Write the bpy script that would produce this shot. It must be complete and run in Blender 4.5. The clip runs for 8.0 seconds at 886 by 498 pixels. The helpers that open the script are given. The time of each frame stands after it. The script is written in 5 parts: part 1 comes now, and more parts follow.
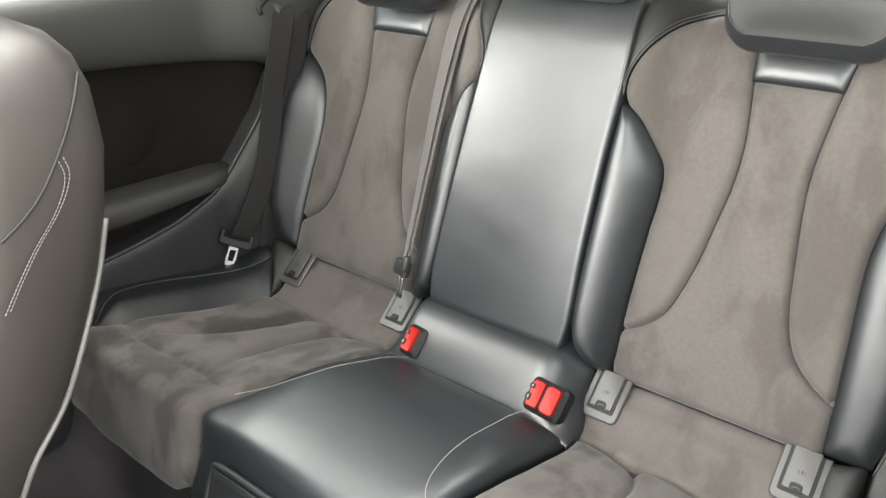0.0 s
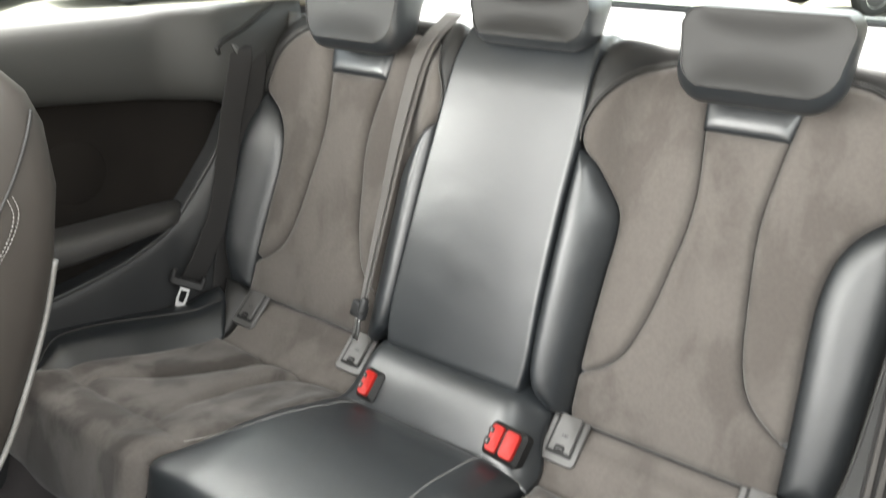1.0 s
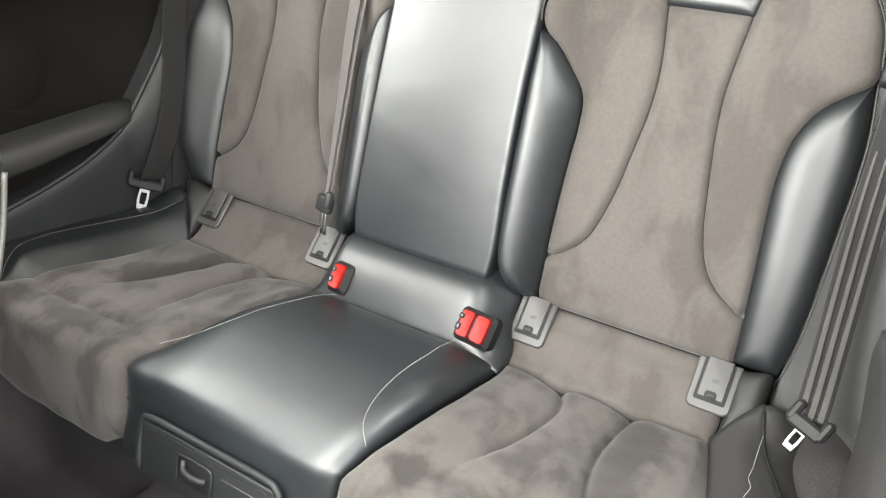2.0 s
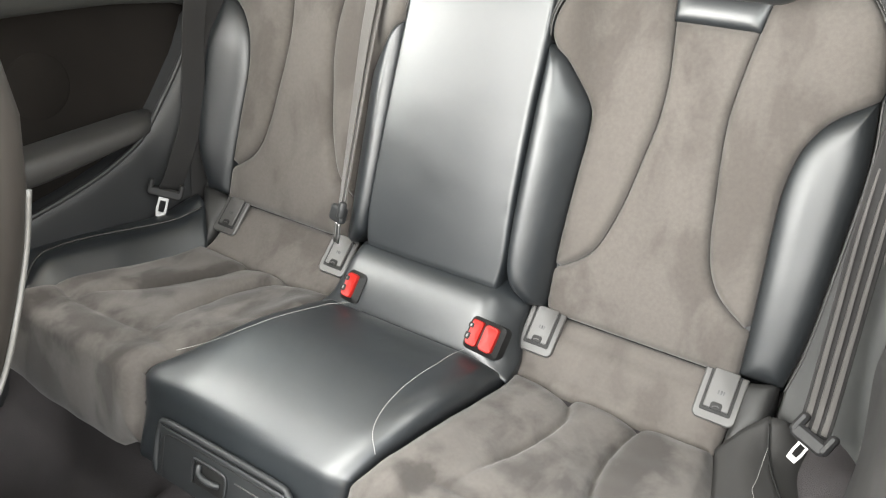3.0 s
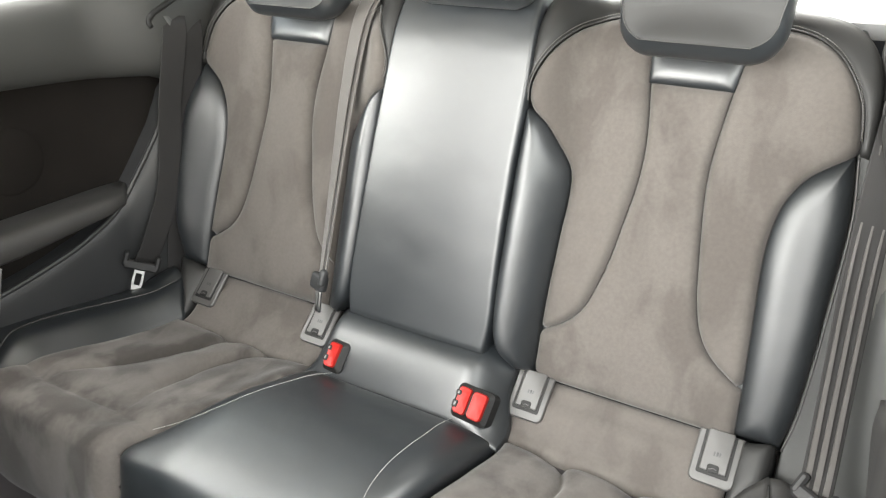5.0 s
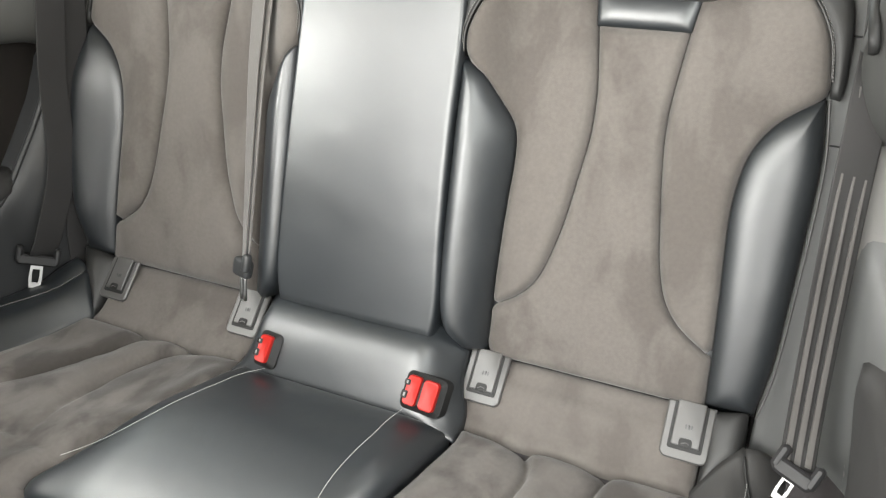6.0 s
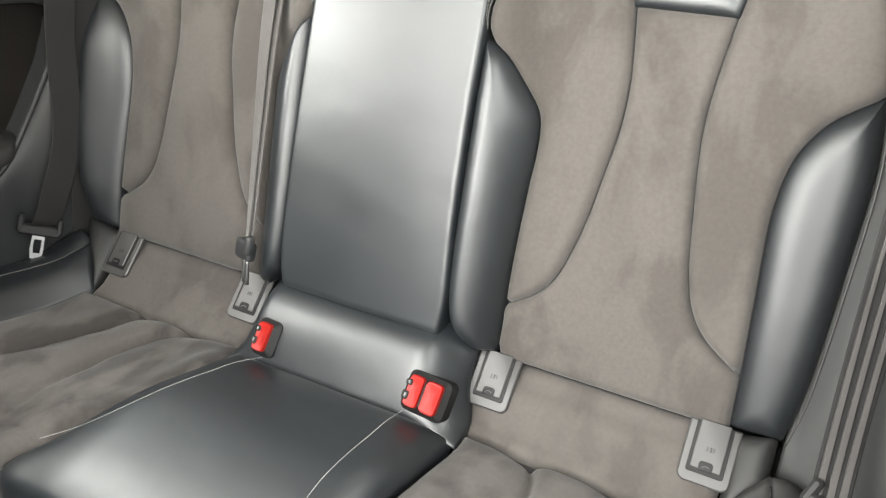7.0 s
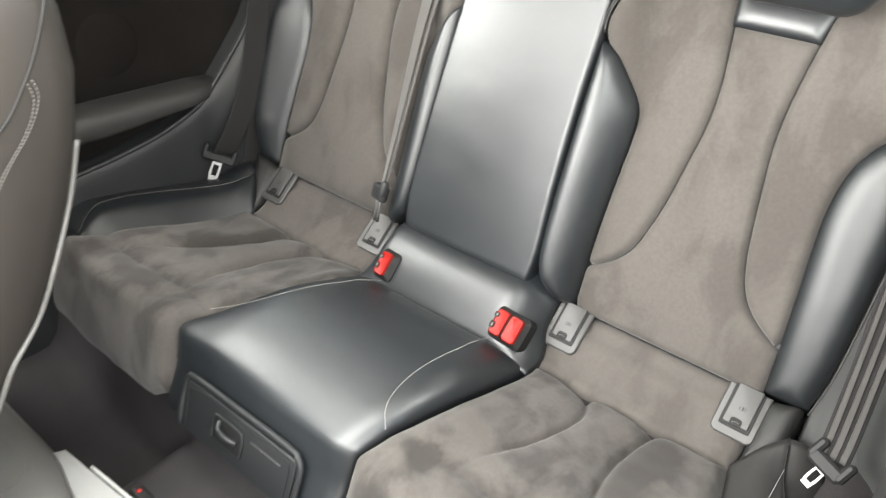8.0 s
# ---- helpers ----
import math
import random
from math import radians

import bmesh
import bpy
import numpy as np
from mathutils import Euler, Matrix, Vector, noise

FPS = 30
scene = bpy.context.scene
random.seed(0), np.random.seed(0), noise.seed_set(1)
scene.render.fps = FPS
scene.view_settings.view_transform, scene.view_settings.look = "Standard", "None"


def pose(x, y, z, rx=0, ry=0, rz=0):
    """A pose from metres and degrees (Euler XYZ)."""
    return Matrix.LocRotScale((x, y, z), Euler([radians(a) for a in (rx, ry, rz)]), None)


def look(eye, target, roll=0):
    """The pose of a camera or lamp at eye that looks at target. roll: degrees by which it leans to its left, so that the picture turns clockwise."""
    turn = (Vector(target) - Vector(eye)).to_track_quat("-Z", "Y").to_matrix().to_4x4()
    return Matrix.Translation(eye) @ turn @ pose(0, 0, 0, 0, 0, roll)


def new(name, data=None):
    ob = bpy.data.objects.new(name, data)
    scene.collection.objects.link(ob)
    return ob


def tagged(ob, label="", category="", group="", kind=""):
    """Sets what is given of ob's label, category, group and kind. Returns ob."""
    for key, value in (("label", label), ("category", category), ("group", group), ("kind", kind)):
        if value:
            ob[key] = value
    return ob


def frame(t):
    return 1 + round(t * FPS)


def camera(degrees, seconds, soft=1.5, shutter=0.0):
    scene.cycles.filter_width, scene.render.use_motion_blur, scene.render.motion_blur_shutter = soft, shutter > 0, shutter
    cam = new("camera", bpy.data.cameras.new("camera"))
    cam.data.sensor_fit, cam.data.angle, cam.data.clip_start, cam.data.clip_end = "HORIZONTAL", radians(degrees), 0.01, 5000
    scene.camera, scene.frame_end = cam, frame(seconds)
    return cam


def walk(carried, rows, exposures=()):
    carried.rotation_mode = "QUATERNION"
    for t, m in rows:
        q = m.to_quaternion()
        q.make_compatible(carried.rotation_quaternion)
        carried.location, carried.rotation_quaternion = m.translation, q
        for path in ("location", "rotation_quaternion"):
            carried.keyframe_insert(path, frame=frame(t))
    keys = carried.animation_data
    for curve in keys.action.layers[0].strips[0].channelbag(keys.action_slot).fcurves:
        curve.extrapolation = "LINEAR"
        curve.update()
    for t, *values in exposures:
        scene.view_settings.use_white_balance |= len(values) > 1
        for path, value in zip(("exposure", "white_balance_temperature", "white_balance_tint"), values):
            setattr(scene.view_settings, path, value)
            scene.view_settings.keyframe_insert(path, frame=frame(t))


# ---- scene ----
cam = camera(62.1, 8.0, soft=1.15, shutter=0.3)
PATH = [
    (0.0, (0.5789, -0.8365, 1.0348), (0.0206, -0.1450, 0.5763), -1.52),
    (0.5, (0.5751, -0.8409, 1.0399), (0.0213, -0.0937, 0.6724), 0.97),
    (0.7, (0.5794, -0.8367, 1.0322), (0.0191, -0.0716, 0.7148), 1.86),
    (1.0, (0.5671, -0.8390, 1.0365), (0.0477, -0.0893, 0.6264), 0.64),
    (1.5, (0.5585, -0.8353, 1.0462), (0.1095, -0.1094, 0.5252), -0.41),
    (1.7, (0.5595, -0.8331, 1.0434), (0.1217, -0.1129, 0.5052), -0.32),
    (2.8, (0.5787, -0.8307, 1.0642), (0.1211, -0.1357, 0.5096), -1.29),
    (3.0, (0.5791, -0.8337, 1.0682), (0.1184, -0.1349, 0.5210), -1.23),
    (3.5, (0.5784, -0.8271, 1.0613), (0.1104, -0.1213, 0.5295), -1.50),
    (4.0, (0.5821, -0.8303, 1.0670), (0.1060, -0.1158, 0.5543), -1.78),
    (4.2, (0.5705, -0.8538, 1.0632), (0.0961, -0.1238, 0.5712), -1.32),
    (5.3, (0.5594, -0.8047, 1.0654), (0.1148, -0.0458, 0.5895), -2.45),
    (5.5, (0.5446, -0.7915, 1.0543), (0.1279, -0.0346, 0.5509), -2.56),
    (6.0, (0.5040, -0.7237, 1.0369), (0.1377, 0.0366, 0.5004), -2.87),
    (6.5, (0.4710, -0.6630, 1.0151), (0.1141, 0.0932, 0.4667), -2.35),
    (7.0, (0.4959, -0.6578, 1.0064), (0.0993, 0.0762, 0.4550), -1.35),
    (7.5, (0.5576, -0.7260, 1.0412), (0.0950, -0.0273, 0.4954), -0.44),
    (8.0, (0.6147, -0.8203, 1.0682), (0.0963, -0.1733, 0.5089), 1.37),
]
walk(cam, [(t, look(eye, target, roll)) for t, eye, target, roll in PATH],
     exposures=[(0.0, 3.22), (0.4, 3.24), (0.7, 2.97), (1.0, 3.12), (1.5, 3.49), (4.0, 3.49), (5.5, 3.38), (6.5, 3.31), (7.0, 3.30), (8.0, 3.42)])

# ---- light: bright hazy day, diffuse sun from behind the car ----
SUN_UP, SUN_TURN = radians(58), radians(-15)
world = bpy.data.worlds.new("sky")
scene.world = world
world.use_nodes = True
wn = world.node_tree
sky = wn.nodes.new("ShaderNodeTexSky")
sky.sky_type, sky.sun_disc = "NISHITA", False
sky.sun_elevation, sky.sun_rotation = SUN_UP, SUN_TURN
sky.air_density, sky.dust_density, sky.ozone_density = 1.0, 6.0, 0.6
soft_sky = wn.nodes.new("ShaderNodeHueSaturation")
soft_sky.inputs["Saturation"].default_value = 0.32
wn.links.new(sky.outputs[0], soft_sky.inputs["Color"])
wn.links.new(soft_sky.outputs[0], wn.nodes["Background"].inputs["Color"])
wn.nodes["Background"].inputs["Strength"].default_value = 0.14
sun_data = bpy.data.lights.new("sun", "SUN")
sun_data.energy, sun_data.angle, sun_data.color = 4.0, radians(25), (1.0, 0.97, 0.92)
sun = new("sun", sun_data)
sun.rotation_euler = Vector((-math.sin(SUN_TURN) * math.cos(SUN_UP), -math.cos(SUN_TURN) * math.cos(SUN_UP), -math.sin(SUN_UP))).to_track_quat("-Z", "Y").to_euler()


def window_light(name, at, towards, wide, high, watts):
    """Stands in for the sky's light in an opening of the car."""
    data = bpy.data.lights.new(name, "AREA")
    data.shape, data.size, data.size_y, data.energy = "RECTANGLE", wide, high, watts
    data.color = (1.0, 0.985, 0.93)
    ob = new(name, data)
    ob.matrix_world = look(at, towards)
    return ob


window_light("windscreen_light", (-0.10, -1.56, 1.06), (-0.10, -1.06, 0.30), 1.08, 0.56, 8.4)
window_light("roof_glass_light", (0.0, -0.74, 1.19), (0.0, -0.74, 0.3), 0.84, 0.62, 3.0)
# Taller than its window; the part below the sill is added fill light.
window_light("driver_window_fill_light", (-0.705, -1.12, 0.955), (0.0, -0.80, 0.68), 0.86, 0.34, 8.2)
window_light("rear_side_window_light", (-0.706, -0.49, 0.985), (0.0, -0.34, 0.60), 0.20, 0.22, 1.4)
window_light("rear_side_window_light", (0.69, -0.10, 0.985), (0.0, -0.16, 0.70), 0.40, 0.20, 0.5)
window_light("door_opening_light", (0.73, -1.03, 0.92), (-0.5, -0.70, 0.50), 0.72, 0.42, 2.2)


# ---- materials ----
def mat(name, color, rough=0.6, metal=0.0, ior=1.5, var=0.25, big=6.0, fine=300.0, bump=0.15, spec=0.5, sheen=0.0, depth=0.002, rough_var=0.08, wave=0.0):
    m = bpy.data.materials.new(name)
    m.use_nodes = True
    nt = m.node_tree
    b = nt.nodes["Principled BSDF"]
    b.inputs["Metallic"].default_value = metal
    b.inputs["IOR"].default_value = ior
    b.inputs["Specular IOR Level"].default_value = spec
    b.inputs["Sheen Weight"].default_value = sheen
    b.inputs["Sheen Roughness"].default_value = 0.5
    co = nt.nodes.new("ShaderNodeTexCoord")
    n1 = nt.nodes.new("ShaderNodeTexNoise")
    n1.inputs["Scale"].default_value, n1.inputs["Detail"].default_value = big, 4
    n2 = nt.nodes.new("ShaderNodeTexNoise")
    n2.inputs["Scale"].default_value, n2.inputs["Detail"].default_value = fine, 3
    for n in (n1, n2):
        nt.links.new(co.outputs["Object"], n.inputs["Vector"])
    mixf = nt.nodes.new("ShaderNodeMath")
    mixf.operation = "MULTIPLY_ADD"
    nt.links.new(n2.outputs[0], mixf.inputs[0])
    mixf.inputs[1].default_value = 0.3
    half = nt.nodes.new("ShaderNodeMath")
    half.operation = "MULTIPLY"
    nt.links.new(n1.outputs[0], half.inputs[0])
    half.inputs[1].default_value = 0.7
    nt.links.new(half.outputs[0], mixf.inputs[2])
    ramp = nt.nodes.new("ShaderNodeValToRGB")
    ramp.color_ramp.elements[0].position, ramp.color_ramp.elements[1].position = 0.32, 0.68
    ramp.color_ramp.elements[0].color = (*[c * (1 - var) for c in color], 1)
    ramp.color_ramp.elements[1].color = (*[min(1, c * (1 + var)) for c in color], 1)
    nt.links.new(mixf.outputs[0], ramp.inputs[0])
    nt.links.new(ramp.outputs[0], b.inputs["Base Color"])
    rr = nt.nodes.new("ShaderNodeMapRange")
    rr.inputs["To Min"].default_value, rr.inputs["To Max"].default_value = max(0.02, rough - rough_var), min(1, rough + rough_var)
    nt.links.new(n1.outputs[0], rr.inputs["Value"])
    nt.links.new(rr.outputs[0], b.inputs["Roughness"])
    if bump:
        bp = nt.nodes.new("ShaderNodeBump")
        bp.inputs["Strength"].default_value, bp.inputs["Distance"].default_value = bump, depth
        nt.links.new(n2.outputs[0], bp.inputs["Height"])
        nt.links.new(bp.outputs[0], b.inputs["Normal"])
        if wave:
            # slow unevenness of stretched hide over foam
            n3 = nt.nodes.new("ShaderNodeTexNoise")
            n3.inputs["Scale"].default_value, n3.inputs["Detail"].default_value = 15, 2
            nt.links.new(co.outputs["Object"], n3.inputs["Vector"])
            bw = nt.nodes.new("ShaderNodeBump")
            bw.inputs["Strength"].default_value, bw.inputs["Distance"].default_value = wave, 0.006
            nt.links.new(n3.outputs[0], bw.inputs["Height"])
            nt.links.new(bw.outputs[0], bp.inputs["Normal"])
    return m


def glass(name, tint=(0.9, 0.95, 0.93)):
    m = bpy.data.materials.new(name)
    m.use_nodes = True
    nt = m.node_tree
    nt.nodes.remove(nt.nodes["Principled BSDF"])
    tr, gl, mx = (nt.nodes.new("ShaderNode" + k) for k in ("BsdfTransparent", "BsdfGlossy", "MixShader"))
    tr.inputs[0].default_value = (*tint, 1)
    gl.inputs["Roughness"].default_value = 0.02
    mx.inputs[0].default_value = 0.05
    nt.links.new(tr.outputs[0], mx.inputs[1])
    nt.links.new(gl.outputs[0], mx.inputs[2])
    nt.links.new(mx.outputs[0], nt.nodes["Material Output"].inputs[0])
    return m


def suede(name, low, high, base=(0.066, 0.0598, 0.0548)):
    """Brushed synthetic suede: a fine nap with lighter and darker strokes where it has been wiped."""
    m = mat(name, base, 0.95, var=0.09, big=170, fine=1000, bump=0.3, depth=0.0008, spec=0.15, sheen=0.12)
    nt = m.node_tree
    b = nt.nodes["Principled BSDF"]
    old = b.inputs["Base Color"].links[0].from_socket
    co = nt.nodes.new("ShaderNodeTexCoord")
    mp = nt.nodes.new("ShaderNodeMapping")
    mp.inputs["Scale"].default_value = (1.35, 1.0, 0.65)
    nt.links.new(co.outputs["Object"], mp.inputs["Vector"])
    strokes = nt.nodes.new("ShaderNodeTexNoise")
    strokes.inputs["Scale"].default_value, strokes.inputs["Detail"].default_value, strokes.inputs["Distortion"].default_value = 9.5, 5, 0.35
    nt.links.new(mp.outputs[0], strokes.inputs["Vector"])
    ramp = nt.nodes.new("ShaderNodeValToRGB")
    ramp.color_ramp.elements[0].position, ramp.color_ramp.elements[1].position = 0.43, 0.57
    ramp.color_ramp.elements[0].color, ramp.color_ramp.elements[1].color = (*low, 1), (high, high, high, 1)
    mid = ramp.color_ramp.elements.new(0.5)
    mid.color = (1, 1, 1, 1)
    nt.links.new(strokes.outputs[0], ramp.inputs[0])
    mul = nt.nodes.new("ShaderNodeMix")
    mul.data_type, mul.blend_type = "RGBA", "MULTIPLY"
    mul.inputs["Factor"].default_value = 1.0
    nt.links.new(old, mul.inputs["A"])
    nt.links.new(ramp.outputs[0], mul.inputs["B"])
    nt.links.new(mul.outputs["Result"], b.inputs["Base Color"])
    return m


LEATHER = mat("black_leather", (0.0063, 0.0082, 0.0100), 0.43, ior=1.6, var=0.2, big=5, fine=900, bump=0.12, depth=0.0006, spec=0.66, rough_var=0.09, wave=0.26)
BOLSTER_LEATHER = mat("matt_black_leather", (0.0066, 0.0084, 0.0100), 0.48, ior=1.57, var=0.2, big=5, fine=900, bump=0.12, depth=0.0006, spec=0.64, rough_var=0.07, wave=0.22)
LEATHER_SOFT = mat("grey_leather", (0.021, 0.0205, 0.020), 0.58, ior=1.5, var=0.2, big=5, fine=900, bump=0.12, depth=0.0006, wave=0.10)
SUEDE = suede("suede", (0.83, 0.82, 0.815), 1.09)
# Same suede with stronger wiped strokes; darker base stands in for dimmer cushions.
SUEDE_WIPED_DIM = suede("wiped_dim_suede", (0.60, 0.59, 0.585), 1.26, (0.049, 0.0446, 0.0412))
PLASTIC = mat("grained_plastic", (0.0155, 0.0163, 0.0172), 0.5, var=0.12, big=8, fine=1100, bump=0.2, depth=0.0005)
PLASTIC_GREY = mat("grey_plastic", (0.042, 0.041, 0.040), 0.42, var=0.1, big=12, fine=1200, bump=0.1, depth=0.0004)
PLASTIC_BLACK = mat("black_plastic", (0.008, 0.008, 0.008), 0.6, var=0.15, bump=0.05, depth=0.0004, spec=0.25)
TRIM_UP = mat("soft_trim", (0.0165, 0.017, 0.016), 0.7, var=0.1, big=6, fine=1200, bump=0.2, depth=0.0005)
HATCH = mat("hatch_plastic", (0.0095, 0.0105, 0.0115), 0.55, var=0.12, big=8, fine=1100, bump=0.2, depth=0.0005, spec=0.4)
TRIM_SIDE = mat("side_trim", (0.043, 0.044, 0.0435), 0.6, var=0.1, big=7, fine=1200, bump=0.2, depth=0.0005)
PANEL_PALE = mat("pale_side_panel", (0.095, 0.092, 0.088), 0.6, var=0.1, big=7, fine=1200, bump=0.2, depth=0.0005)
POCKET = mat("dark_insert", (0.0064, 0.0055, 0.0049), 0.9, var=0.3, big=9, fine=800, bump=0.15, depth=0.0005, spec=0.1)
WEB = mat("belt_webbing", (0.0145, 0.014, 0.014), 0.75, var=0.15, big=20, fine=1400, bump=0.4, depth=0.0008, spec=0.25)
RED = mat("red_plastic", (0.20, 0.0075, 0.0050), 0.42, var=0.08, bump=0.0, spec=0.22)
# Steel darkened so bright reflections on right tongue and buckle slots stay low.
STEEL_DIM = mat("dim_steel", (0.11, 0.11, 0.108), 0.35, metal=1.0, var=0.08, bump=0.03)
METAL = mat("steel", (0.22, 0.22, 0.218), 0.45, metal=1.0, var=0.08, bump=0.03)
CARPET = mat("carpet", (0.035, 0.0325, 0.0335), 1.0, var=0.16, big=9, fine=700, bump=0.6, depth=0.002, spec=0.1)
HEADLINER = mat("headliner", (0.27, 0.25, 0.208), 0.95, var=0.08, big=5, fine=900, bump=0.2, depth=0.0006, spec=0.1)
THREAD = mat("thread", (0.26, 0.26, 0.25), 0.7, var=0.1, bump=0.0)
WEB_LIGHT = mat("pale_webbing", (0.050, 0.0455, 0.042), 0.7, var=0.12, big=20, fine=1400, bump=0.4, depth=0.0008, sheen=0.2)
SEAT_LEATHER = mat("brown_grey_leather", (0.0125, 0.0108, 0.0095), 0.56, ior=1.42, spec=0.36, var=0.2, big=5, fine=800, bump=0.12, depth=0.0006)
THREAD_GREY = mat("grey_thread", (0.07, 0.067, 0.064), 0.7, var=0.1, bump=0.0)
PLASTIC_LIGHT = mat("pale_grey_plastic", (0.055, 0.055, 0.053), 0.5, var=0.1, big=10, fine=900, bump=0.05, depth=0.0004)
WEB_RIB = mat("webbing_rib", (0.046, 0.0435, 0.041), 0.7, var=0.12, big=20, fine=1400, bump=0.4, depth=0.0008)
# Front cushion's grey leather, paled to carry the strong light on it.
CUSHION_LIT_LEATHER = mat("lit_grey_leather", (0.055, 0.053, 0.050), 0.55, var=0.2, big=5, fine=800, bump=0.12, depth=0.0006)
FACE = mat("matt_grey_leather", (0.0092, 0.0092, 0.0091), 0.56, var=0.15, big=6, fine=900, bump=0.12, depth=0.0006, spec=0.38, wave=0.08)
GRIP = mat("grip_plastic", (0.0105, 0.0105, 0.011), 0.6, spec=0.3, var=0.12, big=20, fine=900, bump=0.1, depth=0.0004)
PALE = mat("pale_cover_plastic", (0.15, 0.15, 0.145), 0.5, var=0.1, big=10, fine=900, bump=0.05, depth=0.0004)
RUBBER = mat("rubber", (0.012, 0.012, 0.013), 0.6, var=0.1, bump=0.0)
SHELF = mat("shelf_cloth", (0.15, 0.15, 0.15), 0.9, var=0.1, big=8, fine=700, bump=0.3, depth=0.001)
PANE = glass("window_glass")


# ---- mesh helpers ----
def link(name, verts, faces, material, parent=None, label="", smooth=True):
    me = bpy.data.meshes.new(name)
    me.from_pydata([tuple(v) for v in verts], [], faces)
    me.validate()
    bm = bmesh.new()
    bm.from_mesh(me)
    bmesh.ops.recalc_face_normals(bm, faces=bm.faces)
    bm.to_mesh(me)
    bm.free()
    me.materials.append(material)
    if smooth:
        me.polygons.foreach_set("use_smooth", [True] * len(me.polygons))
    ob = new(name, me)
    ob.parent = parent
    if label:
        tagged(ob, label)
    return ob


def part(name, bm, material, parent=None, label="", smooth=True):
    me = bpy.data.meshes.new(name)
    bmesh.ops.recalc_face_normals(bm, faces=bm.faces)
    bm.to_mesh(me)
    bm.free()
    me.materials.append(material)
    if smooth:
        me.polygons.foreach_set("use_smooth", [True] * len(me.polygons))
        me.set_sharp_from_angle(angle=radians(40))
    ob = new(name, me)
    ob.parent = parent
    if label:
        tagged(ob, label)
    return ob


def thing(name, at, label, category, group="", kind=""):
    ob = new(name)
    ob.empty_display_size = 0.05
    ob.location = at
    return tagged(ob, label, category, group, kind)


def under(thing_ob, children):
    """Keep the children where they are while the thing takes them."""
    inv = Matrix.Translation(thing_ob.location).inverted()
    for c in children:
        c.parent = thing_ob
        c.matrix_parent_inverse = inv


def spline(pts, n):
    """n+1 points evenly along a smooth curve through pts (any dimension)."""
    p = np.array(pts, float)
    if len(p) == 2:
        return p[0] + (p[1] - p[0]) * np.linspace(0, 1, n + 1)[:, None]
    ext = np.vstack([2 * p[0] - p[1], p, 2 * p[-1] - p[-2]])
    out = []
    for i in range(1, len(ext) - 2):
        a, b, c, d = ext[i - 1:i + 3]
        for u in np.linspace(0, 1, 24, endpoint=False):
            out.append(0.5 * (2 * b + (c - a) * u + (2 * a - 5 * b + 4 * c - d) * u * u + (3 * b - a - 3 * c + d) * u ** 3))
    out.append(p[-1])
    out = np.array(out)
    run = np.concatenate([[0], np.cumsum(np.linalg.norm(np.diff(out, axis=0), axis=1))])
    at = np.linspace(0, run[-1], n + 1)
    return np.stack([np.interp(at, run, out[:, k]) for k in range(out.shape[1])], 1)


def edge_distance(pts, ring):
    a, b = ring, np.roll(ring, -1, axis=0)
    ab = b - a
    ll = np.maximum((ab ** 2).sum(1), 1e-12)
    best = np.full(len(pts), 9.0)
    for k in range(len(a)):
        u = np.clip(((pts - a[k]) @ ab[k]) / ll[k], 0, 1)
        best = np.minimum(best, np.linalg.norm(pts - a[k] - u[:, None] * ab[k], axis=1))
    return best


def pad(name, left, right, base, material, parent=None, puff=0.012, roll=0.02, tuck=0.006, lift=None, nu=14, nv=40, depth=0.03, label="", wrinkle=0.0, round_end=0.0):
    """An upholstered panel between two edge curves on a base surface: it swells by puff away from its edges,
    which are tucked in, and has side walls that go down into the body below."""
    L, Rr = spline(left, nv), spline(right, nv)
    u = np.linspace(0, 1, nu + 1)
    u = 0.5 - 0.5 * np.cos(np.pi * u) * (0.6 + 0.4 * np.abs(np.cos(np.pi * u)))
    u[0], u[-1] = 0, 1
    grid = L[:, None, :] * (1 - u)[None, :, None] + Rr[:, None, :] * u[None, :, None]
    flat = grid.reshape(-1, 2)
    ring = np.vstack([L, grid[-1, 1:], Rr[::-1][1:], grid[0, ::-1][1:-1]])
    d = np.minimum(edge_distance(flat, ring) / roll, 1.0)
    h = puff * np.sqrt(np.maximum(0, 1 - (1 - d) ** 2)) - tuck * (1 - d) ** 4
    if round_end:
        # a full round section from edge to edge, closing over round_end at both ends
        uu = np.tile(u, nv + 1)
        vv = np.repeat(np.linspace(0, 1, nv + 1), nu + 1)
        e = np.minimum(np.minimum(vv, 1 - vv) / round_end, 1.0)
        h = puff * (4 * uu * (1 - uu)) ** 0.9 * np.sqrt(np.maximum(0, 1 - (1 - e) ** 2)) - tuck * (1 - d) ** 2
    verts = []
    for (a, b), k, dd in zip(flat, h, d):
        p, nrm = base(a, b)
        k += (lift(a, b) if lift else 0.0)
        if wrinkle:
            k += wrinkle * dd * noise.noise(Vector((a * 16, b * 16, 3.1)))
        verts.append(p + nrm * k)
    W_, faces = nu + 1, []
    for j in range(nv):
        for i in range(nu):
            q = j * W_ + i
            faces.append((q, q + 1, q + W_ + 1, q + W_))
    loop = [j * W_ for j in range(nv + 1)] + [nv * W_ + i for i in range(1, nu + 1)] + [j * W_ + nu for j in range(nv - 1, -1, -1)] + list(range(nu - 1, 0, -1))
    first = len(verts)
    for v in loop:
        _, nrm = base(*flat[v])
        verts.append(verts[v] - nrm * depth)
    for k in range(len(loop)):
        k2 = (k + 1) % len(loop)
        faces.append((loop[k], loop[k2], first + k2, first + k))
    return link(name, verts, faces, material, parent, label)


